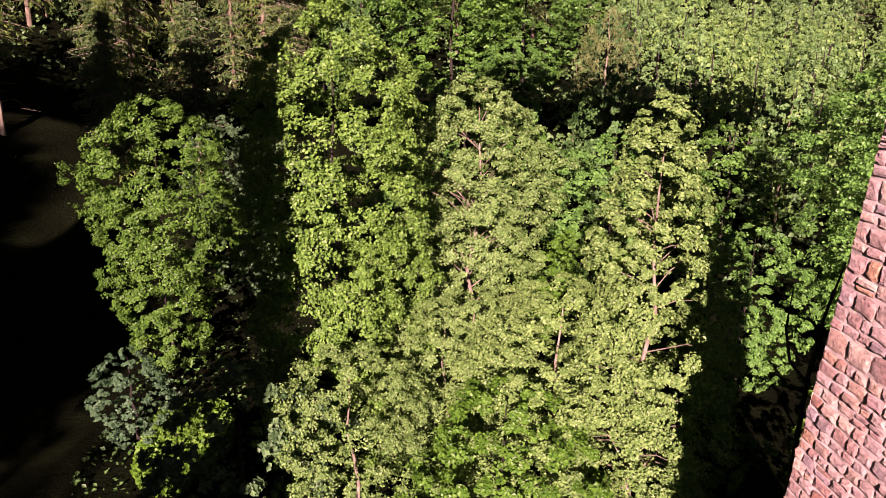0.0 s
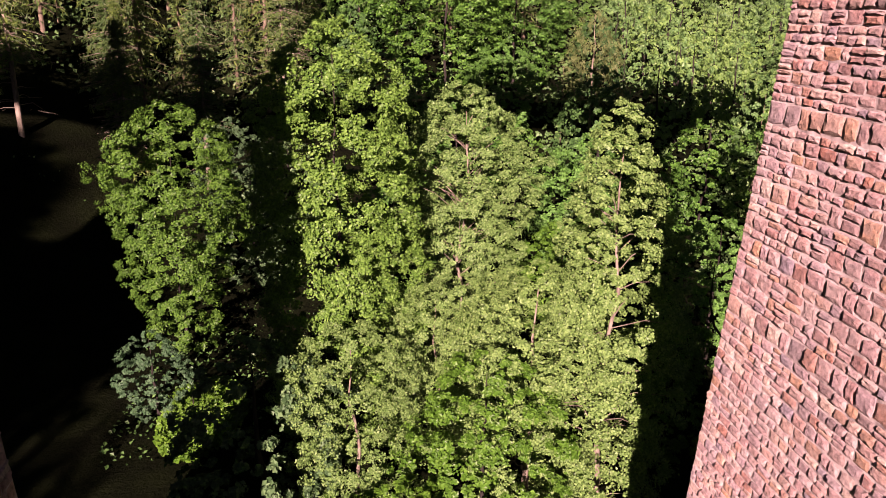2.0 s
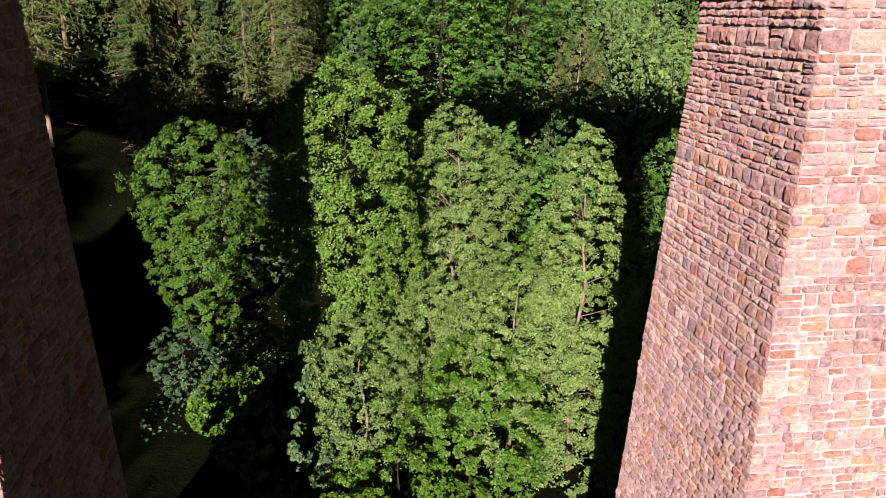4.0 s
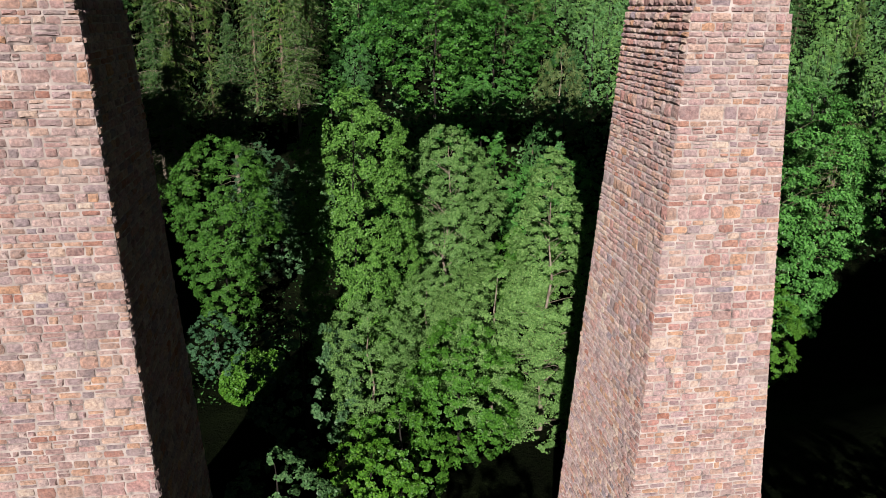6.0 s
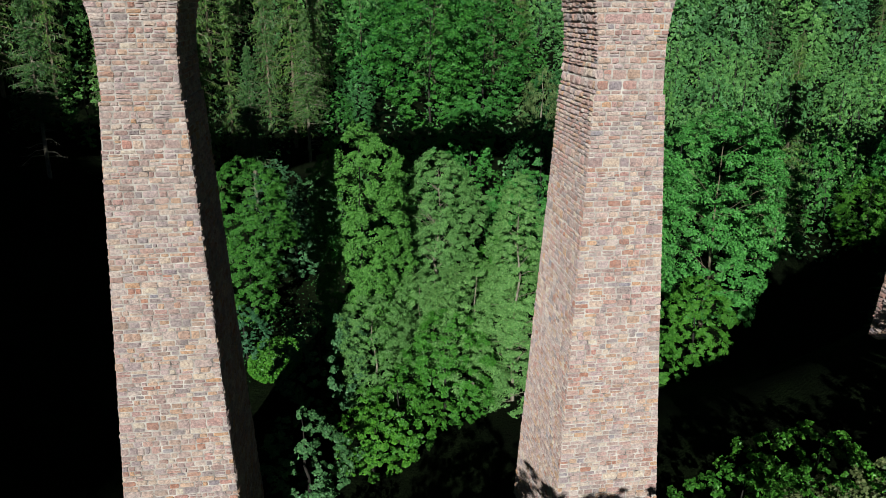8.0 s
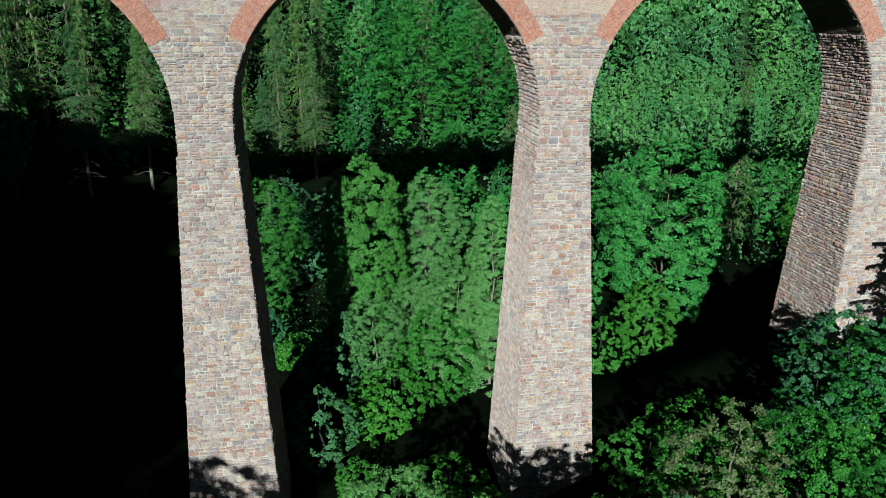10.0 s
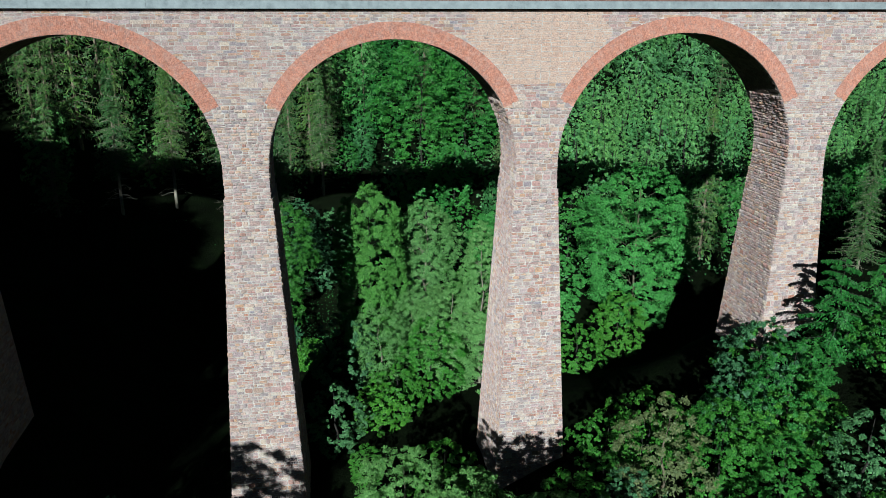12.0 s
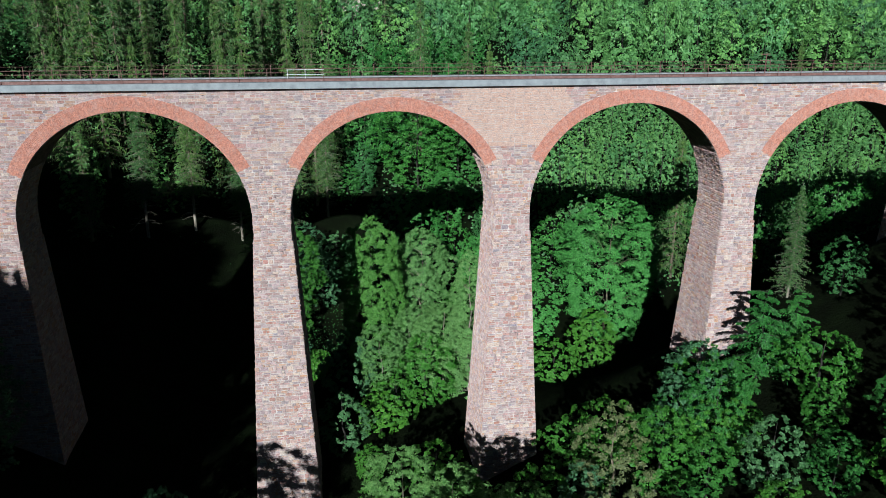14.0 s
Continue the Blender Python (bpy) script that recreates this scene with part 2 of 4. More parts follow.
def stone_shape(seed, low):
    """One dressed block, 1 x 1 across and 1 proud: rim on the wall, rough front."""
    r = random.Random(seed)
    n = 4 if low else 8
    rim = [(-.5, -.5), (.5, -.5), (.5, .5), (-.5, .5)] if low else [(-.5, -.5), (0, -.5), (.5, -.5), (.5, 0), (.5, .5), (0, .5), (-.5, .5), (-.5, 0)]
    soft = [(x * (0.94 if abs(x) + abs(y) > 0.9 else 1.0), y * (0.92 if abs(x) + abs(y) > 0.9 else 1.0)) for x, y in rim]
    rim = [(x + r.uniform(-.02, .03) * (1 if x > 0 else -1), y + r.uniform(-.05, .05) * (1 if y > 0 else -1)) for x, y in (rim if low else soft)]
    vs = [(x, y, -0.4) for x, y in rim]
    vs += [(x * (0.99 - 0.09 * r.random()) + r.uniform(-.025, .025), y * (0.98 - 0.16 * r.random()) + r.uniform(-.05, .05), r.uniform(0.12, 0.50)) for x, y in rim]
    rings = 2
    if not low:
        vs += [(x * 0.62 + r.uniform(-.09, .09), y * 0.55 + r.uniform(-.09, .09), r.uniform(0.70, 1.1)) for x, y in rim]
        rings = 3
    vs.append((r.uniform(-.1, .1), r.uniform(-.1, .1), r.uniform(0.75, 1.15) if not low else r.uniform(0.6, 0.9)))
    fs = []
    for i in range(n):
        j = (i + 1) % n
        for ring in range(rings - 1):
            a = ring * n
            fs += [(a + i, a + j, a + n + j), (a + i, a + n + j, a + n + i)]
        fs.append(((rings - 1) * n + i, (rings - 1) * n + j, rings * n))
    return np.array(vs), np.array(fs)


STONES = [stone_shape(s, False) for s in range(14)]
LOW_STONES = [stone_shape(s + 50, True) for s in range(14)]
STONE_MESHES = [mesh_of("stone", v, f, SANDSTONE) for v, f in STONES]


class Wall:
    """Collects the stones of one piece of masonry: some loose, the rest joined."""

    def __init__(self, material=None):
        self.material = material or SANDSTONE
        self.loose, self.v, self.f, self.count = [], [], [], 0

    def put(self, centre, along, up, out, wide, high, proud, low=False, loose=False, sunk=0.0):
        i = rng.randrange(14)
        m = Matrix((along * wide, up * high, out * proud)).transposed().to_4x4()
        m.translation = centre - out * sunk
        if loose and len(self.loose) < 300:
            self.loose.append((i, m))
            return
        v, f = (LOW_STONES if low else STONES)[i]
        a = np.array(m)
        self.v.append(v @ a[:3, :3].T + a[:3, 3])
        self.f.append(f + self.count)
        self.count += len(v)

    def finish(self, parent, label=""):
        for i, m in self.loose:
            child("stone", STONE_MESHES[i], parent, m=m)
        if self.v:
            ob = child("masonry", mesh_of("masonry", np.concatenate(self.v), np.concatenate(self.f), self.material), parent, label)
            tagged(ob, kind="stuff")


def bay(k):
    """Centre and radius of the arch between pier k and the next."""
    a, b = PIER_X.get(k, -12 + P * k), PIER_X.get(k + 1, 12 + P * k)
    return (a + b) / 2, (b - a) / 2 - SLIM


def half_width(z, radius):
    """Half the pier's width along the viaduct at a height, on the side of an arch of that radius."""
    d = z - SPRING
    if d > 0:
        return SLIM + radius - math.sqrt(max(0.0, radius * radius - d * d))
    if d > -2.2:
        return SLIM
    return 1.757 - 0.0495 * d


def front_y(z):
    d = min(0.0, z - SPRING)
    return 0.0542 * d - (0.0 if d > -2.2 else 0.03)


def courses(z0, z1, fine=1.0):
    zs = [z0]
    while zs[-1] < z1 - 0.2:
        h = rng.uniform(0.38, 0.54) if rng.random() < 0.14 else rng.uniform(0.18, 0.34)
        zs.append(min(z1, zs[-1] + h * fine))
    zs[-1] = z1
    return zs


def row(wall, a, b, up, out, wide_lo, wide_hi, high, proud, low=False, loose=lambda p: False, joint=0.02, ragged=0.0):
    """A course of stones from a to b; here and there two thin ones lie on each other."""
    length = (b - a).length
    along = (b - a) / length
    end = length + rng.uniform(0, ragged)
    u = -rng.uniform(0, ragged)
    while u < end - 0.05:
        w = min(rng.uniform(wide_lo, wide_hi) * (0.7 + high), end - u)
        if end - u - w < 0.2:
            w = end - u
        c = a + along * (u + w / 2)
        gap = joint * rng.uniform(0.4, 1.6)
        if ragged and high > 0.24 and rng.random() < 0.16:
            cut = rng.uniform(0.38, 0.62)
            for h, off in ((cut * high, (cut - 1) * high / 2), ((1 - cut) * high, cut * high / 2)):
                wall.put(c + up * off, along, up, out, w - gap, h - joint, proud * rng.uniform(0.6, 1.5), low, loose(c), proud * 0.12)
        else:
            wall.put(c + up * rng.uniform(-0.012, 0.012), along, up, out, w - gap, high - gap, proud * rng.uniform(0.6, 1.6), low, loose(c), proud * 0.12)
        u += w


def build_pier(k):
    x = PIER_X[k]
    r_left, r_right = bay(k - 1)[1], bay(k)[1]
    z0, z1 = min(ground(x, 0), ground(x, WIDE)) - 2.0, SPRING + TIP_RISE
    zs = courses(z0, z1)
    vs, fs = [], []
    ledge = sorted(zs + [SPRING - 2.2, SPRING - 2.19])
    for z in ledge:
        wl, wr, f = half_width(z, r_left), half_width(z, r_right), front_y(z)
        vs += [(x - wl, f, z), (x + wr, f, z), (x + wr, WIDE - f, z), (x - wl, WIDE - f, z)]
    for i in range(len(ledge) - 1):
        for s in range(4):
            t = (s + 1) % 4
            fs.append([4 * i + s, 4 * i + t, 4 * i + 4 + t, 4 * i + 4 + s])
    fs.append([len(vs) - 4, len(vs) - 3, len(vs) - 2, len(vs) - 1])
    pier = child("pier", mesh_of("pier", vs, fs, MORTAR), viaduct, "tapering pier of rough coursed red sandstone")
    wall = Wall()
    for a, b in zip(zs, zs[1:]):
        z, h = (a + b) / 2, b - a
        foot = a if a < SPRING - 2.2 < b else z
        wl, wr, f = half_width(foot, r_left), half_width(foot, r_right), front_y(foot)
        lean_x = (half_width(b, 10.3) - half_width(a, 10.3)) / h
        lean_y = (front_y(b) - front_y(a)) / h if abs(front_y(b) - front_y(a)) < 0.05 else 0.055
        lean_x = -0.0495 if z < SPRING else max(-3, min(3, lean_x))
        run = math.hypot(1, lean_x) * h
        corner = [Vector((x - wl, f, z)), Vector((x + wr, f, z)), Vector((x + wr, WIDE - f, z)), Vector((x - wl, WIDE - f, z))]
        up = Vector((0, lean_y, 1)).normalized()
        row(wall, corner[0], corner[1], up, Vector((0, -1, lean_y)).normalized(), 0.26, 0.80, h, 0.075, k not in (0, 1), lambda p: (k == 0 and 24 < p.z < 33) or (k == 1 and 30 < p.z < 34) or (k == 2 and p.z > 26), 0.03, 0.05)
        row(wall, corner[2], corner[3], Vector((0, -lean_y, 1)).normalized(), Vector((0, 1, lean_y)).normalized(), 0.9, 1.7, h, 0.05, True)
        row(wall, corner[3], corner[0], Vector((-lean_x, 0, 1)).normalized(), Vector((-1, 0, -lean_x)).normalized(), 0.26, 0.62, run, 0.05 + 0.045 * smooth(23, 29, z) if k == 1 else 0.10,
            k not in (1, 2), lambda p: k == 1 and 19 < p.z < 27, 0.02, 0.03)
        row(wall, corner[1], corner[2], Vector((lean_x, 0, 1)).normalized(), Vector((1, 0, -lean_x)).normalized(), 0.35, 0.9, run, 0.06, k != 0)
    return pier, wall


def build_arch(k):
    """The bay over one opening: brick ring, spandrel walls and vault."""
    n = 40
    c, R = bay(k)
    half = R + SLIM
    TIP = math.asin(TIP_RISE / R)
    pts = [(-half, SPRING + TIP_RISE)]
    pts += [(-R * math.cos(TIP + (math.pi - 2 * TIP) * i / n), SPRING + R * math.sin(TIP + (math.pi - 2 * TIP) * i / n)) for i in range(n + 1)]
    pts.append((half, pts[0][1]))
    vs, fs = [], []
    for px, pz in pts:
        vs += [(c + px, 0, pz), (c + px, WIDE, pz), (c + px, 0, DECK), (c + px, WIDE, DECK)]
    for i in range(len(pts) - 1):
        a, b = 4 * i, 4 * i + 4
        fs += [[a, b, b + 2, a + 2], [b + 1, a + 1, a + 3, b + 3], [a + 1, b + 1, b, a], [a + 2, b + 2, b + 3, a + 3]]
    span = child("spandrel_wall", mesh_of("spandrel", vs, fs, MORTAR), viaduct, "coursed sandstone wall between the arches")
    wall, fresh = Wall(), Wall(ASHLAR)
    zs = courses(SPRING + TIP_RISE, DECK, 0.85)
    ro = R + RING

    def edge(z, r):
        d = z - SPRING
        return math.sqrt(r * r - d * d) if d < r else 0.0

    for a, b in zip(zs, zs[1:]):
        z, h = (a + b) / 2, b - a
        for side in (-1, 1):
            e = edge(z, ro)
            u0, u1 = (-half, -e) if side < 0 else (e, half)
            if u1 - u0 < 0.1:
                continue
            for y, out in ((0.0, -1), (WIDE, 1)):
                p0, p1 = Vector((c + u0, y, z)), Vector((c + u1, y, z))
                if out > 0:
                    p0, p1 = p1, p0
                if out < 0 and z > SPRING + 6.6 and p1.x > 5.0 and p0.x < 17.6:
                    # the stretch over one pier that was refaced in smooth blocks
                    a0, a1 = max(p0.x, 6.0 + 0.5 * math.sin(z * 3)), min(p1.x, 17.0 + 0.5 * math.sin(z * 2.3))
                    if a1 - a0 > 0.3:
                        if a0 - p0.x > 0.15:
                            row(wall, p0, Vector((a0, y, z)), Vector((0, 0, 1)), Vector((0, out, 0)), 0.45, 1.0, h, 0.024, True)
                        row(fresh, Vector((a0, y, z)), Vector((a1, y, z)), Vector((0, 0, 1)), Vector((0, out, 0)), 0.7, 0.9, h, 0.02, True)
                        if p1.x - a1 > 0.15:
                            row(wall, Vector((a1, y, z)), p1, Vector((0, 0, 1)), Vector((0, out, 0)), 0.45, 1.0, h, 0.024, True)
                        continue
                row(wall, p0, p1, Vector((0, 0, 1)), Vector((0, out, 0)), *((0.32, 0.95) if out < 0 else (0.9, 1.7)), h, 0.024, True, lambda p: k in (0, 1, 2) and out < 0 and abs(p.x - c) < 9.5, 0.03)
    wall.finish(span)
    fresh.finish(span, "smooth blocks of a refaced stretch")
    # ring of brick, in four bonded shells on both faces, and the vault's bricks below
    vs, fs = [], []
    r_brick = random.Random(int(c))
    for y, out in ((0.0, -1), (WIDE, 1)):
        for shell in range(4):
            r0 = R + 0.01 + shell * RING / 4
            r1 = r0 + RING / 4 - 0.005
            count = int((math.pi - 2 * TIP) * r0 / 0.13)
            for i in range(count):
                t0 = TIP - 0.06 + (math.pi - 2 * TIP + 0.12) * (i + 0.03 + 0.5 * (shell % 2)) / count
                t1 = t0 + (math.pi - 2 * TIP + 0.12) * 0.95 / count
                if t1 > math.pi - TIP + 0.07:
                    continue
                p = out * (0.065 + 0.015 * r_brick.random())
                b = len(vs)
                for rr, tt in ((r0, t0), (r1, t0), (r1, t1), (r0, t1)):
                    vs.append((c - rr * math.cos(tt), y, SPRING + rr * math.sin(tt)))
                for rr, tt in ((r0, t0), (r1, t0), (r1, t1), (r0, t1)):
                    vs.append((c - rr * math.cos(tt), y + p, SPRING + rr * math.sin(tt)))
                fs += [[b + 4, b + 5, b + 6, b + 7]] + [[b + q, b + (q + 1) % 4, b + 4 + (q + 1) % 4, b + 4 + q] for q in range(4)]
    ring = child("arch_ring", mesh_of("arch_ring", vs, fs, RINGSTONE), viaduct, "ring of red brick round the arch")
    tagged(ring, kind="stuff")
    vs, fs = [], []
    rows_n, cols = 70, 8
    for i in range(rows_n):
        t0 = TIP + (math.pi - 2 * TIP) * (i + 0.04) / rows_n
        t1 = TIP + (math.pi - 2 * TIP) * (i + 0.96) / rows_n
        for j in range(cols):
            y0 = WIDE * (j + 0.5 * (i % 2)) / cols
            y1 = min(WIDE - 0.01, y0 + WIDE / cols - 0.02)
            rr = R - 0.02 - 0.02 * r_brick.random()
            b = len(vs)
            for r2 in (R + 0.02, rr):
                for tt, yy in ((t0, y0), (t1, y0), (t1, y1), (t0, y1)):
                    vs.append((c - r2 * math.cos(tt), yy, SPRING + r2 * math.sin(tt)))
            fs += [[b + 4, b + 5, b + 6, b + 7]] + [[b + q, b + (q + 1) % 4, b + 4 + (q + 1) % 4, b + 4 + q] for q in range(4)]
    tagged(child("vault", mesh_of("vault", vs, fs, VAULT_SHADE), viaduct, "brick underside of the arch"), kind="stuff")


PIERS = [build_pier(k) for k in PIER_X]
for k in range(-3, 5):
    build_arch(k)


def build_deck():
    x0, x1 = -90.0, 112.0
    slab = mesh_of("coping", *boxes([(0.012, 0, 0, 3.988, 0.90, 0.58), (0.0, 0.03, 0.04, 4.0, 0.86, 0.55)]), CONCRETE)
    x = x0
    while x < x1:
        child("coping_slab", slab, viaduct, m=pose(x, -0.55, DECK + 0.03))
        child("coping_slab", slab, viaduct, m=pose(x, WIDE - 0.35, DECK + 0.03))
        x += 4.0
    child("ballast_bed", mesh_of("ballast", *boxes([(x0, 0.33, DECK - 0.1, x1, WIDE - 0.33, DECK + 0.5)]), BALLAST), viaduct, "brown stone ballast of the track bed")


build_deck()


def build_railing(y, side):
    rail = tagged(new("railing"), "thin rusty steel railing along the viaduct edge", "railing", "viaduct railings")
    x0, x1 = -90.0, 112.0
    post = mesh_of("post", *boxes([(-0.022, -0.022, 0, 0.022, 0.022, 1.15), (-0.06, -0.06, 0, 0.06, 0.06, 0.03)]), RUST)
    for h in (0.42, 0.78, 1.13):
        child("handrail", mesh_of("handrail", *tube([(x0, y, DECK + 0.63 + h), (x1, y, DECK + 0.63 + h)], [0.013, 0.013], 6), RUST), rail)
    x = x0 + 1
    while x < x1:
        child("post", post, rail, m=pose(x, y, DECK + 0.62))
        x += 2.5
    return rail


build_railing(-0.05, -1)
build_railing(WIDE - 0.05, 1)


def white_paint():
    n = Nodes("white_paint")
    col = n.ramp(n.noise(4.0, 5, n.place()), [(0.3, (0.62, 0.62, 0.60)), (0.7, (0.80, 0.80, 0.78))])
    return n.finish(col, 0.5)


WHITE = white_paint()


def white_barrier():
    root = tagged(new("barrier"), "low white-painted barrier with two rails on the deck", "barrier")
    for h in (0.35, 0.80):
        child("rail", mesh_of("rail", *boxes([(-10.0, 5.02, DECK + 0.5 + h, -6.4, 5.06, DECK + 0.54 + h)]), WHITE), root)
    for x in (-9.9, -8.2, -6.5):
        child("post", mesh_of("post", *boxes([(x - 0.02, 5.062, DECK + 0.45, x + 0.02, 5.10, DECK + 1.36)]), WHITE), root)


def signal_post():
    root = tagged(new("signal_post"), "thin dark steel post with crossbars on the deck", "post")
    child("mast", mesh_of("mast", *tube([(38.9, 3.0, DECK + 0.45), (38.9, 3.0, DECK + 2.7)], [0.06, 0.05], 8), RUST), root)
    for h in (1.9, 2.55):
        child("crossbar", mesh_of("crossbar", *boxes([(38.2, 2.96, DECK + h, 39.3, 3.04, DECK + h + 0.07)]), RUST), root)


white_barrier()
signal_post()
duct = mesh_of("cable_duct", *boxes([(-90, 0.12, DECK + 0.62, 112, 0.34, DECK + 0.86)]), RUST)
tagged(new("cable_duct", duct), "rust-red steel cable duct along the viaduct edge", "cable duct")


# ---- trees ----
def leaves(centres, normals, sizes, r, broad=0.46, axes=None):
    """Folded rhombic leaves, turned at random or along given axes."""
    n = len(centres)
    nrm = normals / np.linalg.norm(normals, axis=1, keepdims=True)
    if axes is None:
        a = np.cross(nrm, r.normal(size=(n, 3)))
    else:
        a = axes - nrm * np.sum(axes * nrm, axis=1, keepdims=True)
    a /= np.linalg.norm(a, axis=1, keepdims=True) + 1e-9
    b = np.cross(nrm, a)
    s = sizes[:, None]
    base, tip = centres - a * s * 0.6, centres + a * s * 0.6 - nrm * s * 0.12
    lf, rt = centres + b * s * broad + nrm * s * broad * 0.37, centres - b * s * broad + nrm * s * broad * 0.37
    v = np.stack([base, lf, tip, rt], 1).reshape(-1, 3)
    k = np.arange(n)[:, None] * 4
    f = np.concatenate([k + np.array([[0, 1, 2]]), k + np.array([[0, 2, 3]])], 1).reshape(-1, 3)
    return v, f


def stem_path(r, height, sway, n=9):
    """Points of a wandering trunk."""
    top = np.array([r.uniform(-sway, sway), r.uniform(-sway, sway), height])
    path = [np.array([0, 0, -0.6])]
    for i in range(1, n):
        t = i / (n - 1)
        path.append(top * t + np.array([r.normal(0, 0.010 * height), r.normal(0, 0.010 * height), 0]) * math.sin(math.pi * t))
    return np.array(path)


def on_stem(path, z):
    return np.array([np.interp(z, path[:, 2], path[:, 0]), np.interp(z, path[:, 2], path[:, 1]), z])


def tree(name, seed, height, profile, boughs, twigs, per, size, leaf, bark, label, category="tree", puff=1.0, flat=0.7, rise=0.45, trunk=0.2, lump=0.22, sway=0.35,
         wild=0.5, limbs=0.0, weep=0.0, up=0.45, core=0.7, form=0.4):
    """A broad-leaved tree at the origin: a wandering trunk, limbs that end in boughs, and twigs of leaves on each bough.
    profile: (share of the height, radius of the crown) from below to the top."""
    r = np.random.RandomState(seed)
    root = tagged(new(name), label, category)
    path = stem_path(r, height * 0.93, sway)
    stem, branches = tube(path, [trunk * (1.3 if i == 0 else 1.0 - 0.88 * i / 8) for i in range(9)], 7), []
    hs, rs = [p[0] for p in profile], [p[1] for p in profile]
    fine = np.linspace(hs[0], hs[-1], 80)
    weight = np.cumsum(np.interp(fine, hs, rs) + 0.4)
    tips, outs, around = [], [], []
    for i in range(boughs):
        t = np.interp((i + r.rand()) / boughs, weight / weight[-1], fine)
        ang = i * 2.39996 + r.uniform(-0.5, 0.5)
        c, q = math.cos(ang), math.sin(ang)
        swell = 1 + 2 * lump * noise.noise((c * 1.1 + seed, q * 1.1, t * height * 0.30)) + r.uniform(-0.10, 0.10)
        reach = np.interp(t, hs, rs) * swell * (core + (1 - core) * math.sqrt(r.rand()))
        z = t * height
        start = on_stem(path, max(0.04 * height, z - rise * reach - 0.2))
        end = on_stem(path, z) + np.array([c * reach, q * reach, -weep * reach * 0.4])
        if r.rand() < limbs:
            mid = start * 0.5 + end * 0.5 + np.array([0, 0, 0.10 * reach])
            branches.append(tube([start, mid, end], [trunk * 0.30 * (1.1 - t), trunk * 0.14, 0.008], 5))
        out = np.array([c, q, 0.25 + 0.9 * max(0.0, t - 0.6)])
        out /= np.linalg.norm(out)
        br = puff * r.uniform(0.65, 1.35) * (0.6 + 0.4 * min(1.0, np.interp(t, hs, rs) / max(rs)))
        d = r.normal(size=(twigs, 3)) * 0.75 + out * 0.75 + np.array([0, 0, 0.35])
        d /= np.linalg.norm(d, axis=1, keepdims=True)
        tips.append(end + d * (br * r.uniform(0.55, 1.0, (twigs, 1))) * np.array([1, 1, flat]) - np.array([0, 0, weep]) * r.uniform(0, 1.4, (twigs, 1)))
        outs.append(d * (1.05 - form) + out * form)
        around.append(np.full(twigs, br * 0.36))
    tips, outs, around = np.concatenate(tips), np.concatenate(outs), np.concatenate(around)
    child("trunk", mesh_of("trunk", *stem, bark, False), root)
    for branch in branches:
        child("branch", mesh_of("branch", *branch, bark, False), root)
    m = len(tips)
    who = np.repeat(np.arange(m), per)
    d = r.normal(size=(m * per, 3))
    d /= np.linalg.norm(d, axis=1, keepdims=True)
    c = tips[who] + d * (around[who] * r.uniform(0.7, 1.35, m)[who] * r.rand(m * per) ** 0.45)[:, None] * np.array([1.1, 1.1, 0.55 + 0.3 * flat + weep])
    nrm = outs[who] * 1.0 + d * 0.25 + np.array([0, 0, up]) + r.normal(size=(m * per, 3)) * wild
    axes = None if weep < 0.3 else r.normal(size=(m * per, 3)) * 0.3 + np.array([0, 0, -1.0])
    v, f = leaves(c, nrm, size * r.uniform(0.65, 1.3, m * per), r, 0.46 if weep < 0.3 else 0.2, axes)
    child("crown", mesh_of("crown", v, f, leaf), root)
    return root


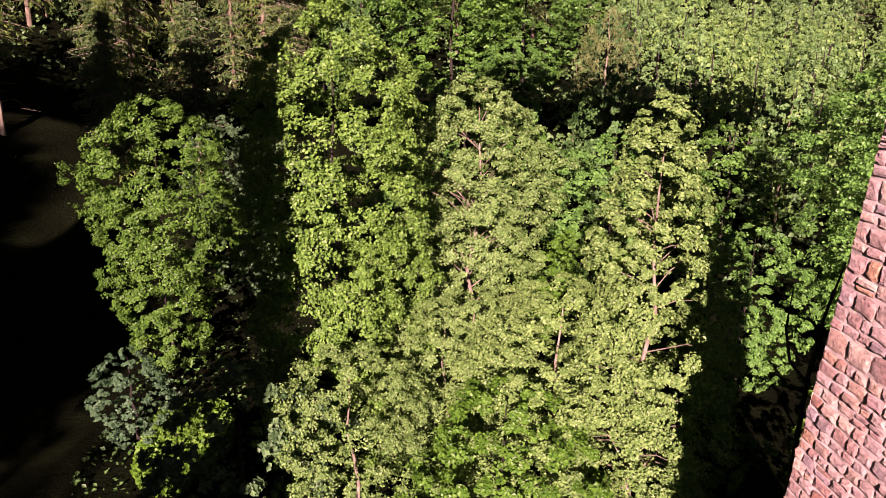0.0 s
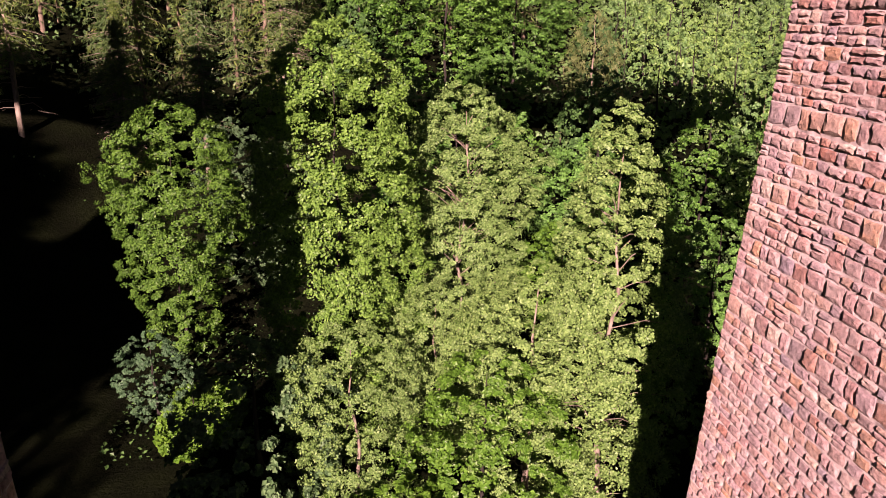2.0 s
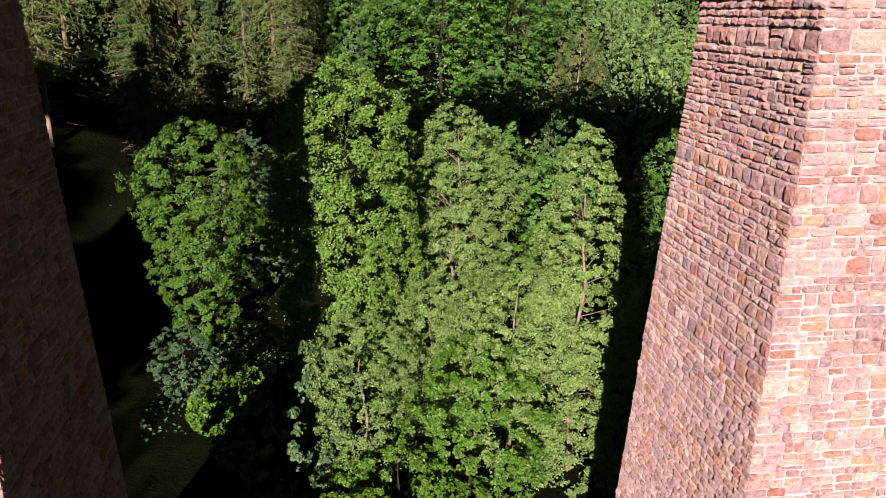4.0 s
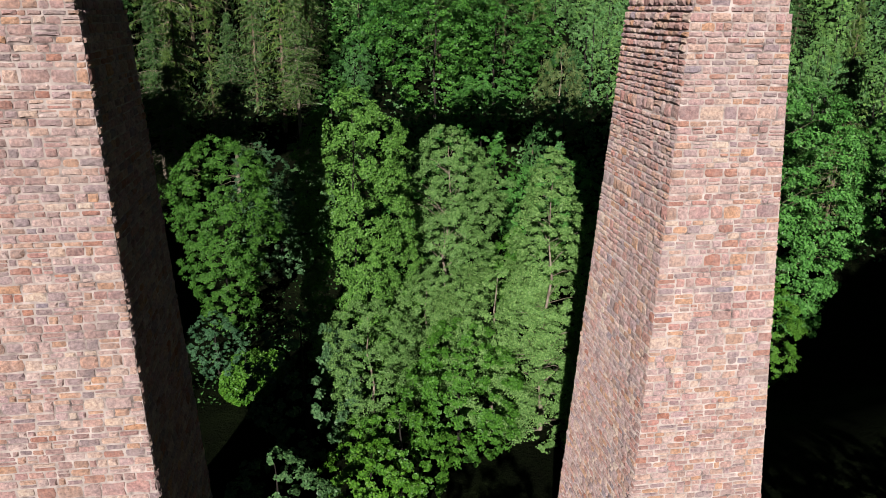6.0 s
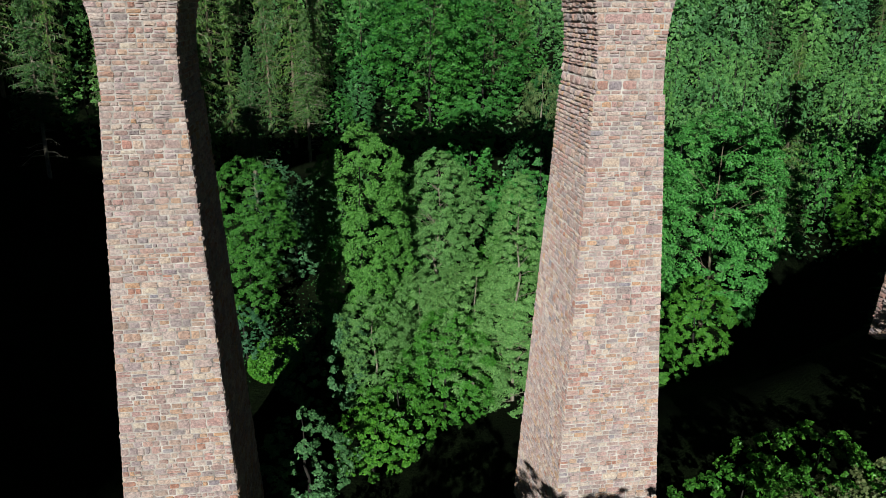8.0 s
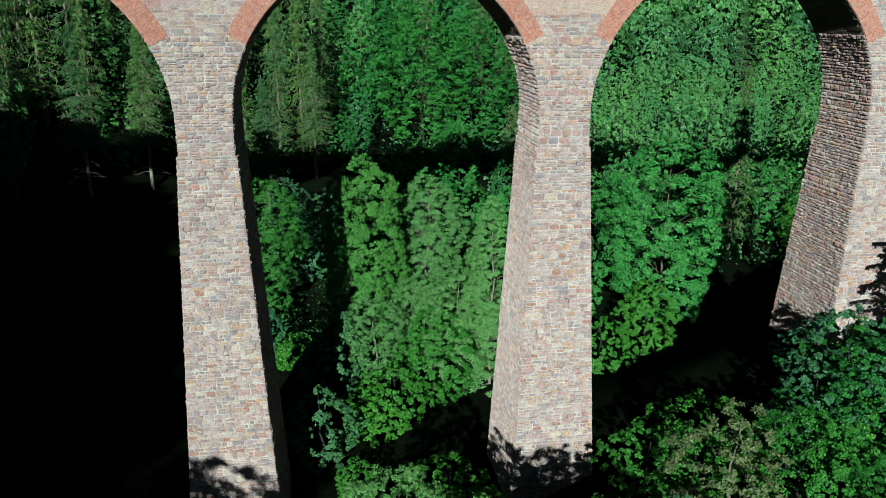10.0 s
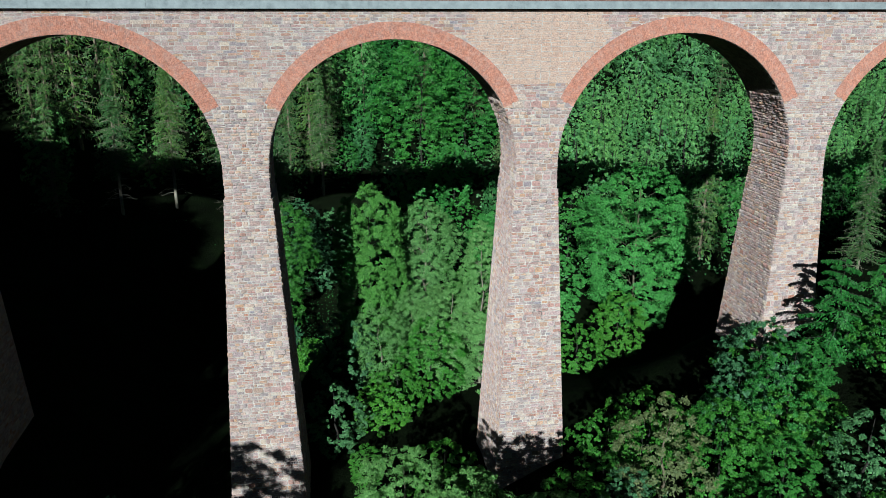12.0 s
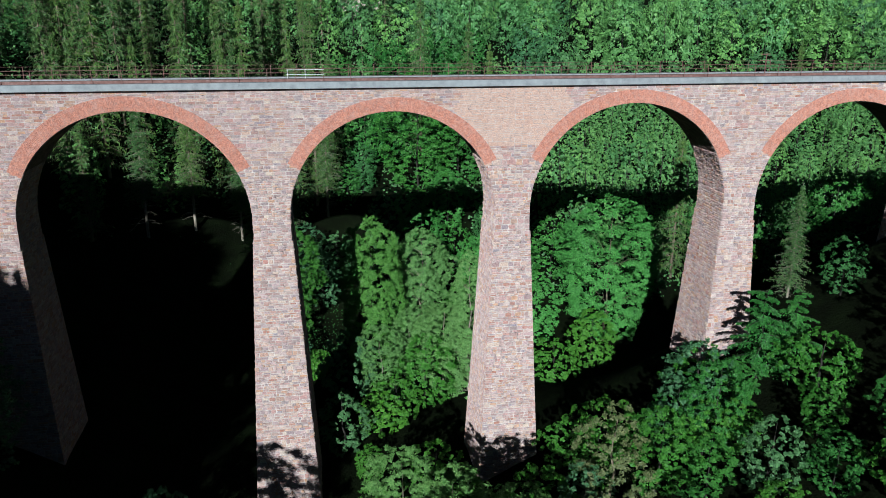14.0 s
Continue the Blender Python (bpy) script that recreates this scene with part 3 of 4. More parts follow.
def conifer(name, seed, height, base, radius, whorls, leaf, bark, label, per=26, size=0.42, sides=4, droop=0.22, bare=0, trunk=0.24):
    """A spruce: straight stem, whorls of drooping boughs with hanging twigs, and some bare dead boughs below."""
    r = np.random.RandomState(seed)
    root = tagged(new(name), label, "tree")
    parts = [tube([(0, 0, -0.6), (0.06, 0, height * 0.5), (0, 0.04, height)], [trunk, trunk * 0.65, 0.02], 7)]
    cs, ns, ss, xs = [], [], [], []
    for i in range(whorls):
        q = (i + r.uniform(-0.3, 0.3)) / whorls
        q = max(0.0, q)
        reach = radius * ((1 - q) ** 0.85) * r.uniform(0.72, 1.12) + 0.22
        for b in range(6):
            ang = b * math.pi / 3 + r.uniform(-0.4, 0.4) + i * 0.6
            rr = reach * r.uniform(0.55, 1.18)
            d = np.array([math.cos(ang), math.sin(ang), 0])
            z = height * (base + (1 - base) * q) + r.uniform(-0.25, 0.25)
            end = d * rr + np.array([0, 0, z - droop * rr])
            parts.append(tube([(0, 0, z), d * rr * 0.5 + np.array([0, 0, z - 0.10 * rr]), end], [0.05, 0.03, 0.008], sides))
            u = r.uniform(0.10, 1.05, per)
            p = d[None] * (u * rr)[:, None] + np.array([0, 0, z]) + np.stack([np.zeros(per), np.zeros(per), -droop * rr * u ** 1.6], 1)
            side = np.array([-d[1], d[0], 0])
            off = r.normal(0, 0.17, per) * rr * (1.15 - 0.6 * u)
            p += side[None] * off[:, None] + np.stack([np.zeros(per), np.zeros(per), -np.abs(r.normal(0, 0.5 * size, per)) - 0.12 * np.abs(off)], 1)
            cs.append(p)
            ns.append(r.normal(size=(per, 3)) * 0.45 + np.array([0, 0, 0.30]) + d * 0.8)
            xs.append(r.normal(size=(per, 3)) * 0.35 + d * 0.65 + side[None] * np.sign(off)[:, None] * 0.5 + np.array([0, 0, -0.32]))
            ss.append(size * r.uniform(0.6, 1.3, per))
    for i in range(bare):
        ang, z = r.uniform(0, 6.28), height * r.uniform(0.3 * base, base + 0.25)
        rr = radius * r.uniform(0.4, 0.9)
        d = np.array([math.cos(ang), math.sin(ang), 0])
        side = np.array([-d[1], d[0], 0])
        end = d * rr + np.array([0, 0, z - r.uniform(0.0, 0.35) * rr])
        parts.append(tube([(0, 0, z), d * rr * 0.5 + np.array([0, 0, z + 0.03 * rr]), end], [0.045, 0.03, 0.01], 4))
        for k in (0.45, 0.65, 0.8):
            w = side * r.choice((-1, 1)) * 0.32 * rr
            parts.append(tube([end * k + np.array([0, 0, z]) * (1 - k), end * (k + 0.2) + np.array([0, 0, z]) * (0.8 - k) + w], [0.02, 0.006], 3))
    child("trunk", mesh_of("trunk", *join(parts), bark, False), root)
    v, f = leaves(np.concatenate(cs), np.concatenate(ns), np.concatenate(ss), r, 0.15, np.concatenate(xs))
    child("crown", mesh_of("crown", v, f, leaf), root)
    return root


def frond_tree(name, seed, height, base, radius, boughs, leaf, bark, label, per=270, size=0.24, rise=0.1, droop=0.25, trunk=0.14, top=0.35):
    """A tree of long level boughs, each a feathery frond of leaves that hang along it."""
    r = np.random.RandomState(seed)
    root = tagged(new(name), label, "tree")
    path = stem_path(r, height, 0.4)
    parts = [tube(path, [trunk * (1.0 - 0.9 * i / 8) for i in range(9)], 7)]
    cs, ns, xs = [], [], []
    for i in range(boughs):
        q = (i + r.rand()) / boughs
        z = height * (base + (1 - base) * q)
        ang = i * 2.39996 + r.uniform(-0.5, 0.5)
        d = np.array([math.cos(ang), math.sin(ang), 0])
        side = np.array([-d[1], d[0], 0])
        rr = radius * (1 - (1 - top) * q) * r.uniform(0.6, 1.15)
        u = np.linspace(0, 1, 5)
        line = on_stem(path, z)[None] + d[None] * (u * rr)[:, None] + np.array([0, 0, 1.0])[None] * (rr * (rise * u - droop * u ** 2.2))[:, None] + side[None] * (r.normal(0, 0.12) * rr * u ** 2)[:, None]
        parts.append(tube(line, [0.05 * (1.1 - 0.9 * k) + 0.004 for k in u], 4))
        w = r.uniform(0.15, 1.03, per)
        p = np.stack([np.interp(w, u, line[:, k]) for k in range(3)], 1)
        spread = r.normal(0, 0.16, per) * rr * (1.12 - w) ** 0.6
        p += side[None] * spread[:, None] + np.stack([np.zeros(per), np.zeros(per), -0.35 * np.abs(spread) - np.abs(r.normal(0, 0.10, per))], 1)
        cs.append(p)
        ns.append(r.normal(size=(per, 3)) * 0.4 + np.array([0, 0, 0.6]) + d * 0.35)
        xs.append(r.normal(size=(per, 3)) * 0.3 + d * 0.5 + side[None] * np.sign(spread)[:, None] * 0.6 + np.array([0, 0, -0.3]))
    child("trunk", mesh_of("trunk", *join(parts), bark, False), root)
    c = np.concatenate(cs)
    v, f = leaves(c, np.concatenate(ns), size * r.uniform(0.6, 1.3, len(c)), r, 0.27, np.concatenate(xs))
    child("crown", mesh_of("crown", v, f, leaf), root)
    return root


placed = set()


def stand(proto, x, y, turn=0.0, scale=1.0, sink=0.0, z=None, group="", tall=1.0):
    """Plant a copy, or the first tree itself, on the ground."""
    h = (ground(x, y) if z is None else z) - sink
    m = Matrix.LocRotScale((x, y, h), Euler((0, 0, turn)), (scale, scale, scale * tall))
    if proto.name in placed:
        ob = copy_thing(proto, m)
    else:
        placed.add(proto.name)
        ob = proto
        ob.matrix_basis = m
    if group:
        ob["group"] = group
    return ob


# crowns, from below to the top
COLUMN = [(0.06, 3.0), (0.3, 3.5), (0.55, 3.7), (0.80, 3.4), (0.90, 2.6), (0.95, 1.3), (1.0, 0.2)]
UMBRELLA = [(0.22, 1.8), (0.45, 2.9), (0.65, 3.7), (0.82, 3.5), (0.93, 2.3), (1.0, 0.7)]
TAPER = [(0.04, 2.9), (0.35, 3.1), (0.6, 2.6), (0.8, 1.8), (0.93, 1.0), (1.0, 0.15)]
TEAR = [(0.04, 1.9), (0.25, 2.6), (0.5, 4.2), (0.7, 4.7), (0.85, 3.7), (0.95, 2.0), (1.0, 0.5)]
DOME = [(0.06, 4.0), (0.25, 5.6), (0.5, 7.0), (0.68, 7.2), (0.82, 6.0), (0.93, 3.6), (1.0, 1.0)]
BROAD = [(0.05, 0.5), (0.25, 0.8), (0.5, 1.0), (0.75, 1.0), (0.9, 0.82), (0.97, 0.5), (1.0, 0.15)]
ROUND = [(0.05, 0.5), (0.2, 0.8), (0.45, 1.0), (0.7, 0.92), (0.88, 0.6), (1.0, 0.12)]


def scaled(profile, k):
    return [(h, w * k) for h, w in profile]


# the tall trees in the light that falls through the arch
stand(tree("alder_tree", 11, 24.2, COLUMN, 430, 6, 44, 0.130, LEAF_ALDER, DARK_BARK, "tall narrow alder with dense light green leaves", puff=0.85, flat=0.85, lump=0.2, wild=0.6, up=0.3), -1.0, 27.6, 0.3, z=-0.3)
stand(tree("alder_tree", 12, 20.2, UMBRELLA, 400, 6, 32, 0.118, LEAF_PALE, PALE_BARK, "alder with pale trunk showing through thin leaves", trunk=0.19, puff=0.8, flat=0.5, core=0.45, limbs=0.14, wild=0.6, rise=0.6), 6.8, 33.0, 1.0, z=0)
stand(tree("alder_tree", 13, 20.8, TAPER, 420, 6, 30, 0.115, LEAF_PALE, PALE_BARK, "slender alder with pale trunk and yellow-green leaves", trunk=0.17, puff=0.75, flat=0.6, core=0.55, limbs=0.12, wild=0.6, rise=0.3, lump=0.22), 11.2, 19.8, 2.0, z=0)
stand(tree("hornbeam_tree", 14, 18.0, TEAR, 380, 6, 26, 0.145, LEAF_HORN, DARK_BARK, "rounded broadleaf tree half in the shade", puff=0.8, flat=0.6, rise=0.8, lump=0.25, trunk=0.12), -12.5, 43.0, 0.0, z=0)
stand(tree("maple_tree", 15, 22.8, DOME, 520, 6, 20, 0.19, LEAF_MAPLE, BARK, "broad maple with a domed green crown", puff=1.15, flat=0.45, lump=0.14, core=0.8, limbs=0.05, wild=0.45, up=0.6), 36.0, 35.0, 0.5, z=0.5)
MID_A = tree("ash_tree", 21, 14.0, scaled(ROUND, 4.7), 160, 5, 25, 0.20, LEAF_BRIGHT, DARK_BARK, "leafy green ash tree on the valley floor", puff=0.9, lump=0.28)
MID_B = tree("beech_tree", 22, 16.0, scaled(ROUND, 5.6), 200, 5, 26, 0.21, LEAF_MAPLE, DARK_BARK, "dense beech tree in full summer leaf", puff=1.0, lump=0.24)
MID_C = tree("ash_sapling", 23, 9.0, scaled(ROUND, 3.0), 120, 4, 18, 0.19, LEAF_BLUE, DARK_BARK, "bluish-green bushy young ash tree", puff=0.6, lump=0.3)
MID_D = tree("hazel_bush", 24, 7.0, scaled(ROUND, 3.4), 110, 4, 22, 0.185, LEAF_BRIGHT, DARK_BARK, "bright green hazel bush", "bush", puff=0.65, lump=0.3)
MID_E = tree("young_alder", 25, 15.0, scaled(BROAD, 4.0), 260, 5, 28, 0.128, LEAF_PALE, PALE_BARK, "light green alder among taller trees", puff=0.75, wild=0.7, up=0.05, lump=0.24)
FAR_A = tree("slope_beech", 31, 18.0, scaled(ROUND, 5.6), 110, 5, 9, 0.32, LEAF_GREEN, DARK_BARK, "beech tree in the wooded slope", puff=1.2, wild=0.22, form=0.75, up=0.12, lump=0.2, flat=0.6)
FAR_B = tree("slope_birch", 32, 18.0, scaled(ROUND, 4.0), 90, 5, 9, 0.29, LEAF_THICKET, BARK, "light green birch tree in the wooded slope", puff=0.9, wild=0.22, form=0.75, up=0.12)
FAR_D = tree("slope_ash", 35, 16.0, scaled(ROUND, 5.0), 100, 5, 9, 0.31, LEAF_DARK, DARK_BARK, "bluish-green ash tree in the wooded slope", puff=1.1, wild=0.22, form=0.75, up=0.12, flat=0.6)
FAR_C = conifer("slope_spruce", 33, 22.0, 0.10, 3.6, 22, NEEDLE, BARK, "dark spruce in the wooded slope", 17, 0.55, 3)
BANK_SHADE = tree("bank_beech", 41, 17.0, scaled(ROUND, 6.2), 60, 4, 6, 0.75, LEAF_DARK, DARK_BARK, "dense beech tree of the near bank, added out of view for shade", puff=1.9, flat=0.7, lump=0.16)
TINY_A = tree("hill_beech", 47, 17.0, scaled(ROUND, 6.6), 70, 4, 7, 0.50, LEAF_HILL_HAZE, DARK_BARK, "beech tree of the far hillside", puff=1.9, wild=0.22, form=0.75, up=0.12, flat=0.7, lump=0.16)
TINY_B = tree("hill_oak", 42, 15.0, scaled(ROUND, 6.4), 66, 4, 7, 0.50, LEAF_THICKET, DARK_BARK, "light green tree of the far hillside", puff=1.9, wild=0.22, form=0.75, up=0.12, flat=0.7, lump=0.16)
YOUNG = tree("young_birch", 44, 10.0, scaled(ROUND, 3.6), 46, 3, 8, 0.31, LEAF_THICKET, DARK_BARK, "young birch in a light green thicket", puff=0.8, wild=0.42, form=0.75, up=0.12)
TINY_C = conifer("hill_spruce", 43, 24.0, 0.10, 4.0, 15, NEEDLE, BARK, "dark spruce of the far hillside", 9, 1.0, 3)
MID_G = tree("light_alder", 45, 14.0, scaled(ROUND, 4.6), 300, 6, 26, 0.125, LEAF_PALE, PALE_BARK, "light green alder with level layers of small leaves", puff=0.9, flat=0.4, wild=0.55, up=0.6, lump=0.2)
MID_H = tree("shady_beech", 46, 15.0, scaled(ROUND, 5.0), 160, 5, 25, 0.205, LEAF_GREEN, DARK_BARK, "deep green beech of the near slope", puff=0.95, flat=0.5, lump=0.36)
OLIVE = tree("olive_bush", 48, 13.0, scaled(ROUND, 3.2), 90, 5, 20, 0.17, LEAF_OLIVE, BARK, "thin tree with browning olive leaves", puff=0.8, lump=0.34, wild=0.6)
MID_F = tree("dark_ash", 26, 18.0, scaled(ROUND, 4.6), 190, 5, 20, 0.185, LEAF_BLUE, DARK_BARK, "tall ash with bluish-green leaves", puff=0.85, lump=0.28)
NEAR_C = conifer("spruce_tree", 34, 22.0, 0.12, 3.8, 34, NEEDLE, PALE_BARK, "dark spruce with hanging boughs and a pale trunk", 30, 0.42, 4, bare=12)
PINE = conifer("pine_tree", 36, 23.0, 0.30, 3.6, 26, NEEDLE, PALE_BARK, "tall conifer with a pale trunk and bare lower boughs", 30, 0.46, 4, bare=26, trunk=0.27)
LARCH = frond_tree("larch_tree", 27, 10.5, 0.25, 4.2, 34, LEAF_GREEN, DARK_BARK, "young larch with long sparse level boughs")
GREAT_BEECH = tree("great_beech", 28, 25.0, scaled(ROUND, 7.2), 400, 5, 12, 0.26, LEAF_GREEN, DARK_BARK, "great beech with layered deep green leaves", puff=1.2, flat=0.38, lump=0.3, up=0.6, wild=0.5, form=0.25)
WEEPING = tree("weeping_birch", 29, 15.0, scaled(ROUND, 3.4), 110, 5, 14, 0.26, LEAF_STRAW, PALE_BARK, "pale birch with hanging twigs of small leaves", puff=0.9, weep=0.7, wild=0.35)

r = random.Random(3)
for proto, x, y, s in [
        (MID_A, 5.0, 18.0, 0.72), (MID_E, -0.5, 20.0, 0.72), (MID_C, -4.8, 20.5, 1.15), (MID_D, 1.0, 14.5, 0.9), (MID_E, 4.0, 26.0, 0.9), (MID_G, 8.0, 21.5, 0.88), (MID_G, 5.0, 25.5, 0.85),
        (MID_D, -1.2, 12.5, 0.85), (MID_C, -5.8, 8.8, 0.75), (MID_C, -12.3, 32.5, 0.55), (MID_D, -10.2, 32.0, 0.36), (MID_A, 15.0, 40.0, 1.0),
        (MID_B, 3.0, 45.0, 0.95), (MID_D, 24.0, 22.0, 1.0), (MID_B, 25.0, 36.0, 0.72), (MID_A, 31.0, 27.0, 0.9), (MID_D, 20.0, 33.0, 1.0), (MID_A, 10.0, 43.0, 0.9),
        (MID_D, 17.0, 25.0, 0.8), (MID_B, 20.0, 48.0, 0.9),
        (MID_A, 66.0, 50.0, 1.0), (MID_C, -8.0, 51.0, 0.95), (MID_C, -5.6, 56.0, 0.9), (MID_F, -10.5, 57.5, 0.6),
        # in front of the viaduct
        (MID_E, -1.0, -13.0, 1.18), (MID_E, 2.6, -17.0, 1.2), (MID_E, 5.0, -28.0, 1.58), (MID_E, 1.8, -29.0, 1.56), (MID_E, 8.6, -28.0, 1.46), (MID_E, 7.8, -18.5, 1.1), (MID_A, -3.6, -12.0, 0.85), (MID_A, 13.0, -30.0, 1.3), (MID_A, 5.6, -17.5, 1.03), (MID_A, 11.5, -15.5, 0.95), (OLIVE, 17.6, -15.0, 0.95), (MID_H, 28.5, -13.0, 0.62), (MID_D, 3.2, -2.5, 1.05), (MID_A, 6.0, -5.0, 0.55), (MID_A, -3.2, 2.6, 0.45), (MID_F, 14.4, -17.3, 0.9),
        (MID_D, 20.5, -6.5, 1.0), (MID_A, 18.3, -10.0, 0.74), (MID_H, 25.2, -9.5, 0.66), (MID_A, 22.5, -14.5, 0.88), 
        (MID_H, 25.5, -18.0, 0.66), (MID_D, 31.0, -6.5, 1.05), (MID_H, 33.0, -9.0, 0.58), (MID_C, 28.8, -8.0, 0.9), (MID_H, 37.0, -7.5, 0.52), (LARCH, 35.4, -8.0, 1.0), (LARCH, 38.6, -8.2, 0.8),
        (NEAR_C, 44.5, 2.0, 0.6), (NEAR_C, 41.5, 15.0, 0.75), (MID_D, 38.5, -13.0, 1.0), (MID_H, 33.0, -24.0, 0.62), (MID_A, 30.0, -14.5, 0.55), (MID_A, 27.0, -27.0, 0.62),
        (MID_H, 56.0, -8.0, 0.75), (MID_H, 21.5, -24.0, 0.74), (MID_H, 40.0, -22.0, 0.7),
        (MID_F, -22.8, -10.6, 0.85), (MID_F, -39.0, -5.5, 1.2), (MID_F, -36.5, -9.0, 1.0)]:
    stand(proto, x, y, r.uniform(0, 6.28), s)
# more wood on the near slope, nearly all out of view, added for shade
for x, y, size in ((44, -27, 0.7), (32, -40, 0.75),
                   (41, -38, 0.7), (49, -20, 0.65), (52, -30, 0.7), (48, -2, 0.6)):
    stand(FAR_A if size > 0.72 else FAR_D, x, y, r.uniform(0, 6.28), size, group="trees of the near slope")
far_r = random.Random(17)
# tall unseen trees added at the right, to shade the rightmost opening
for x, y, size in ((47.5, -19, 1.1), (53, -22, 1.1), (59, -18, 1.05), (50, -29, 1.2), (57, -31, 1.15), (64, -26, 1.05), (48, -38, 1.3), (62, -12, 0.95)):
    stand(FAR_A, x, y, far_r.uniform(0, 6.28), size, tall=1.25, group="trees of the near slope")
for proto, x, y, size in ((MID_D, 17.0, -6.0, 0.85), (MID_C, 26.5, -9.5, 0.7), (MID_D, 27.5, -13.0, 0.9), (MID_A, 35.5, -18.0, 0.5), (MID_C, 29.5, -20.5, 0.7), (MID_D, 36.5, -28.0, 0.9)):
    stand(proto, x, y, far_r.uniform(0, 6.28), size)
# two unseen beeches, added to cast the shadow on one pier's foot
for x, y, size in ((-24.6, -39.0, 1.34), (-27.4, -41.0, 1.28)):
    stand(MID_B, x, y, far_r.uniform(0, 6.28), size, group="trees of the near bank")
def in_dark_gap(x, y):
    """Made-up treeless gap up the far slope; near-black soil stands in for shade."""
    return 46 < y < 105 and abs(x + 3.0 - 0.26 * (y - 60)) < 6.5 - 0.2 * (y - 60)


# the wooded slopes, tree by tree in an uneven grid
y = 54.0
while y < 275:
    step = 8.2 if y < 130 else 16.0
    x = -6 - 0.42 * (y + 72) - 6
    while x < 6 + 0.86 * (y + 72):
        px, py = x + r.uniform(-0.45, 0.45) * step, y + r.uniform(-0.5, 0.5) * step
        if (0 < px < 16 and 200 < py < 226) or (3 < px < 33 and 62 < py < 92) or (-33 < px < -4 and 50 < py < 72) or in_dark_gap(px, py):
            x += step
            continue
        u = r.random()
        spruces = 0.72 if px < 10 - 0.1 * py else 0.10
        if px > 20 + 0.12 * py and 58 < py < 135:
            for dx, dy in ((0, 0), (4.2, 3.6)):
                stand(YOUNG, px + dx, py + dy, r.uniform(0, 6.28), r.uniform(0.7, 1.25), 0.3, tall=r.uniform(0.8, 1.25), group="birch thicket")
            x += step
            continue
        if py < 130:
            kind = FAR_C if u < spruces else (FAR_A if u < 0.68 else (FAR_D if u < 0.84 else FAR_B))
        else:
            kind = TINY_C if u < spruces else (TINY_A if u < (0.75 if px < 40 else 0.45) else TINY_B)
        stand(kind, px, py, r.uniform(0, 6.28), r.uniform(0.75, 1.2), 0.3, tall=r.uniform(0.8, 1.25), group="trees of the wooded slopes")
        x += step
    y += step
for x, y, size in ((-13.6, 64.5, 0.95), (-6.5, 74.4, 1.0), (-19.2, 58.5, 0.95), (-22.5, 68.0, 1.0), (-36.6, 57.2, 1.05), (-30.0, 64.0, 1.1)):
    stand(PINE, x, y, r.uniform(0, 6.28), size, 0.2, group="pale-stemmed conifers")
for proto, x, y, size in ((GREAT_BEECH, 12.0, 81.0, 1.0), (GREAT_BEECH, 21.0, 84.0, 0.92), (WEEPING, 28.6, 75.5, 0.95), (FAR_B, 24.0, 72.0, 0.62), (FAR_D, 31.5, 83.0, 0.9),
                          (MID_B, 16.5, 70.0, 0.75), (MID_B, 9.0, 70.5, 0.55), (FAR_D, 0.8, 82.0, 0.65), (FAR_A, -2.4, 79.0, 0.6)):
    stand(proto, x, y, r.uniform(0, 6.28), size, 0.2)
# unseen bank wood, added to shade the valley's left; a gap lights the hornbeam
bank_r = random.Random(135)
for i in range(240):
    x, y = bank_r.uniform(-80, -35), bank_r.uniform(-72, -14)
    if x > -36.6 + 0.16 * (y + 30) or (y > -24 and x > -38):
        continue
    turn, size = bank_r.uniform(0, 6.28), bank_r.uniform(0.95, 1.15) if y < -28 else 0.72
    reach = x - 0.285 * y
    tall = 19.0 if i % 3 else 27.0
    size = min(size, ((60.0 if reach < -61 else 42.0 if reach < -46 else 29.5 if reach < -23 else 7.0) - 0.4 * y - ground(x, y)) / tall)
    if any(-19.5 < x + 0.285 * (way - y) < -3.0 for way in (34.0, 43.0)):
        size = min(size, (0.4 * (34.0 - y) - ground(x, y)) / tall)
    if size < 0.3:
        continue
    stand(BANK_SHADE if i % 3 else TINY_C, x, y, turn, size, tall=1.1, group="trees of the near bank")


def undergrowth():
    """Ferns, brambles and seedlings over the forest floor."""
    q = np.random.RandomState(5)
    n = 40000
    xs, ys = np.where(np.arange(n) % 4 > 0, q.uniform(-40, 62, n), q.uniform(-60, 75, n)), np.where(np.arange(n) % 4 > 0, q.uniform(-26, 60, n), q.uniform(-95, 62, n))
    c = np.array([(x, y, ground(x, y)) for x, y in zip(xs, ys)])
    c = c[(ys > 60) | ((ys > 27) & (xs > -15) & (xs < 13 + 0.1 * ys))]
    n = len(c)
    c[:, 2] += np.abs(q.normal(0, 0.3, n))
    v, f = leaves(c, q.normal(size=(n, 3)) * 0.6 + np.array([0, 0, 1.0]), q.uniform(0.10, 0.30, n), q)
    tagged(new("undergrowth", mesh_of("undergrowth", v, f, LEAF_DARK)), "low brambles and ferns over the forest floor", "undergrowth", kind="stuff")


undergrowth()


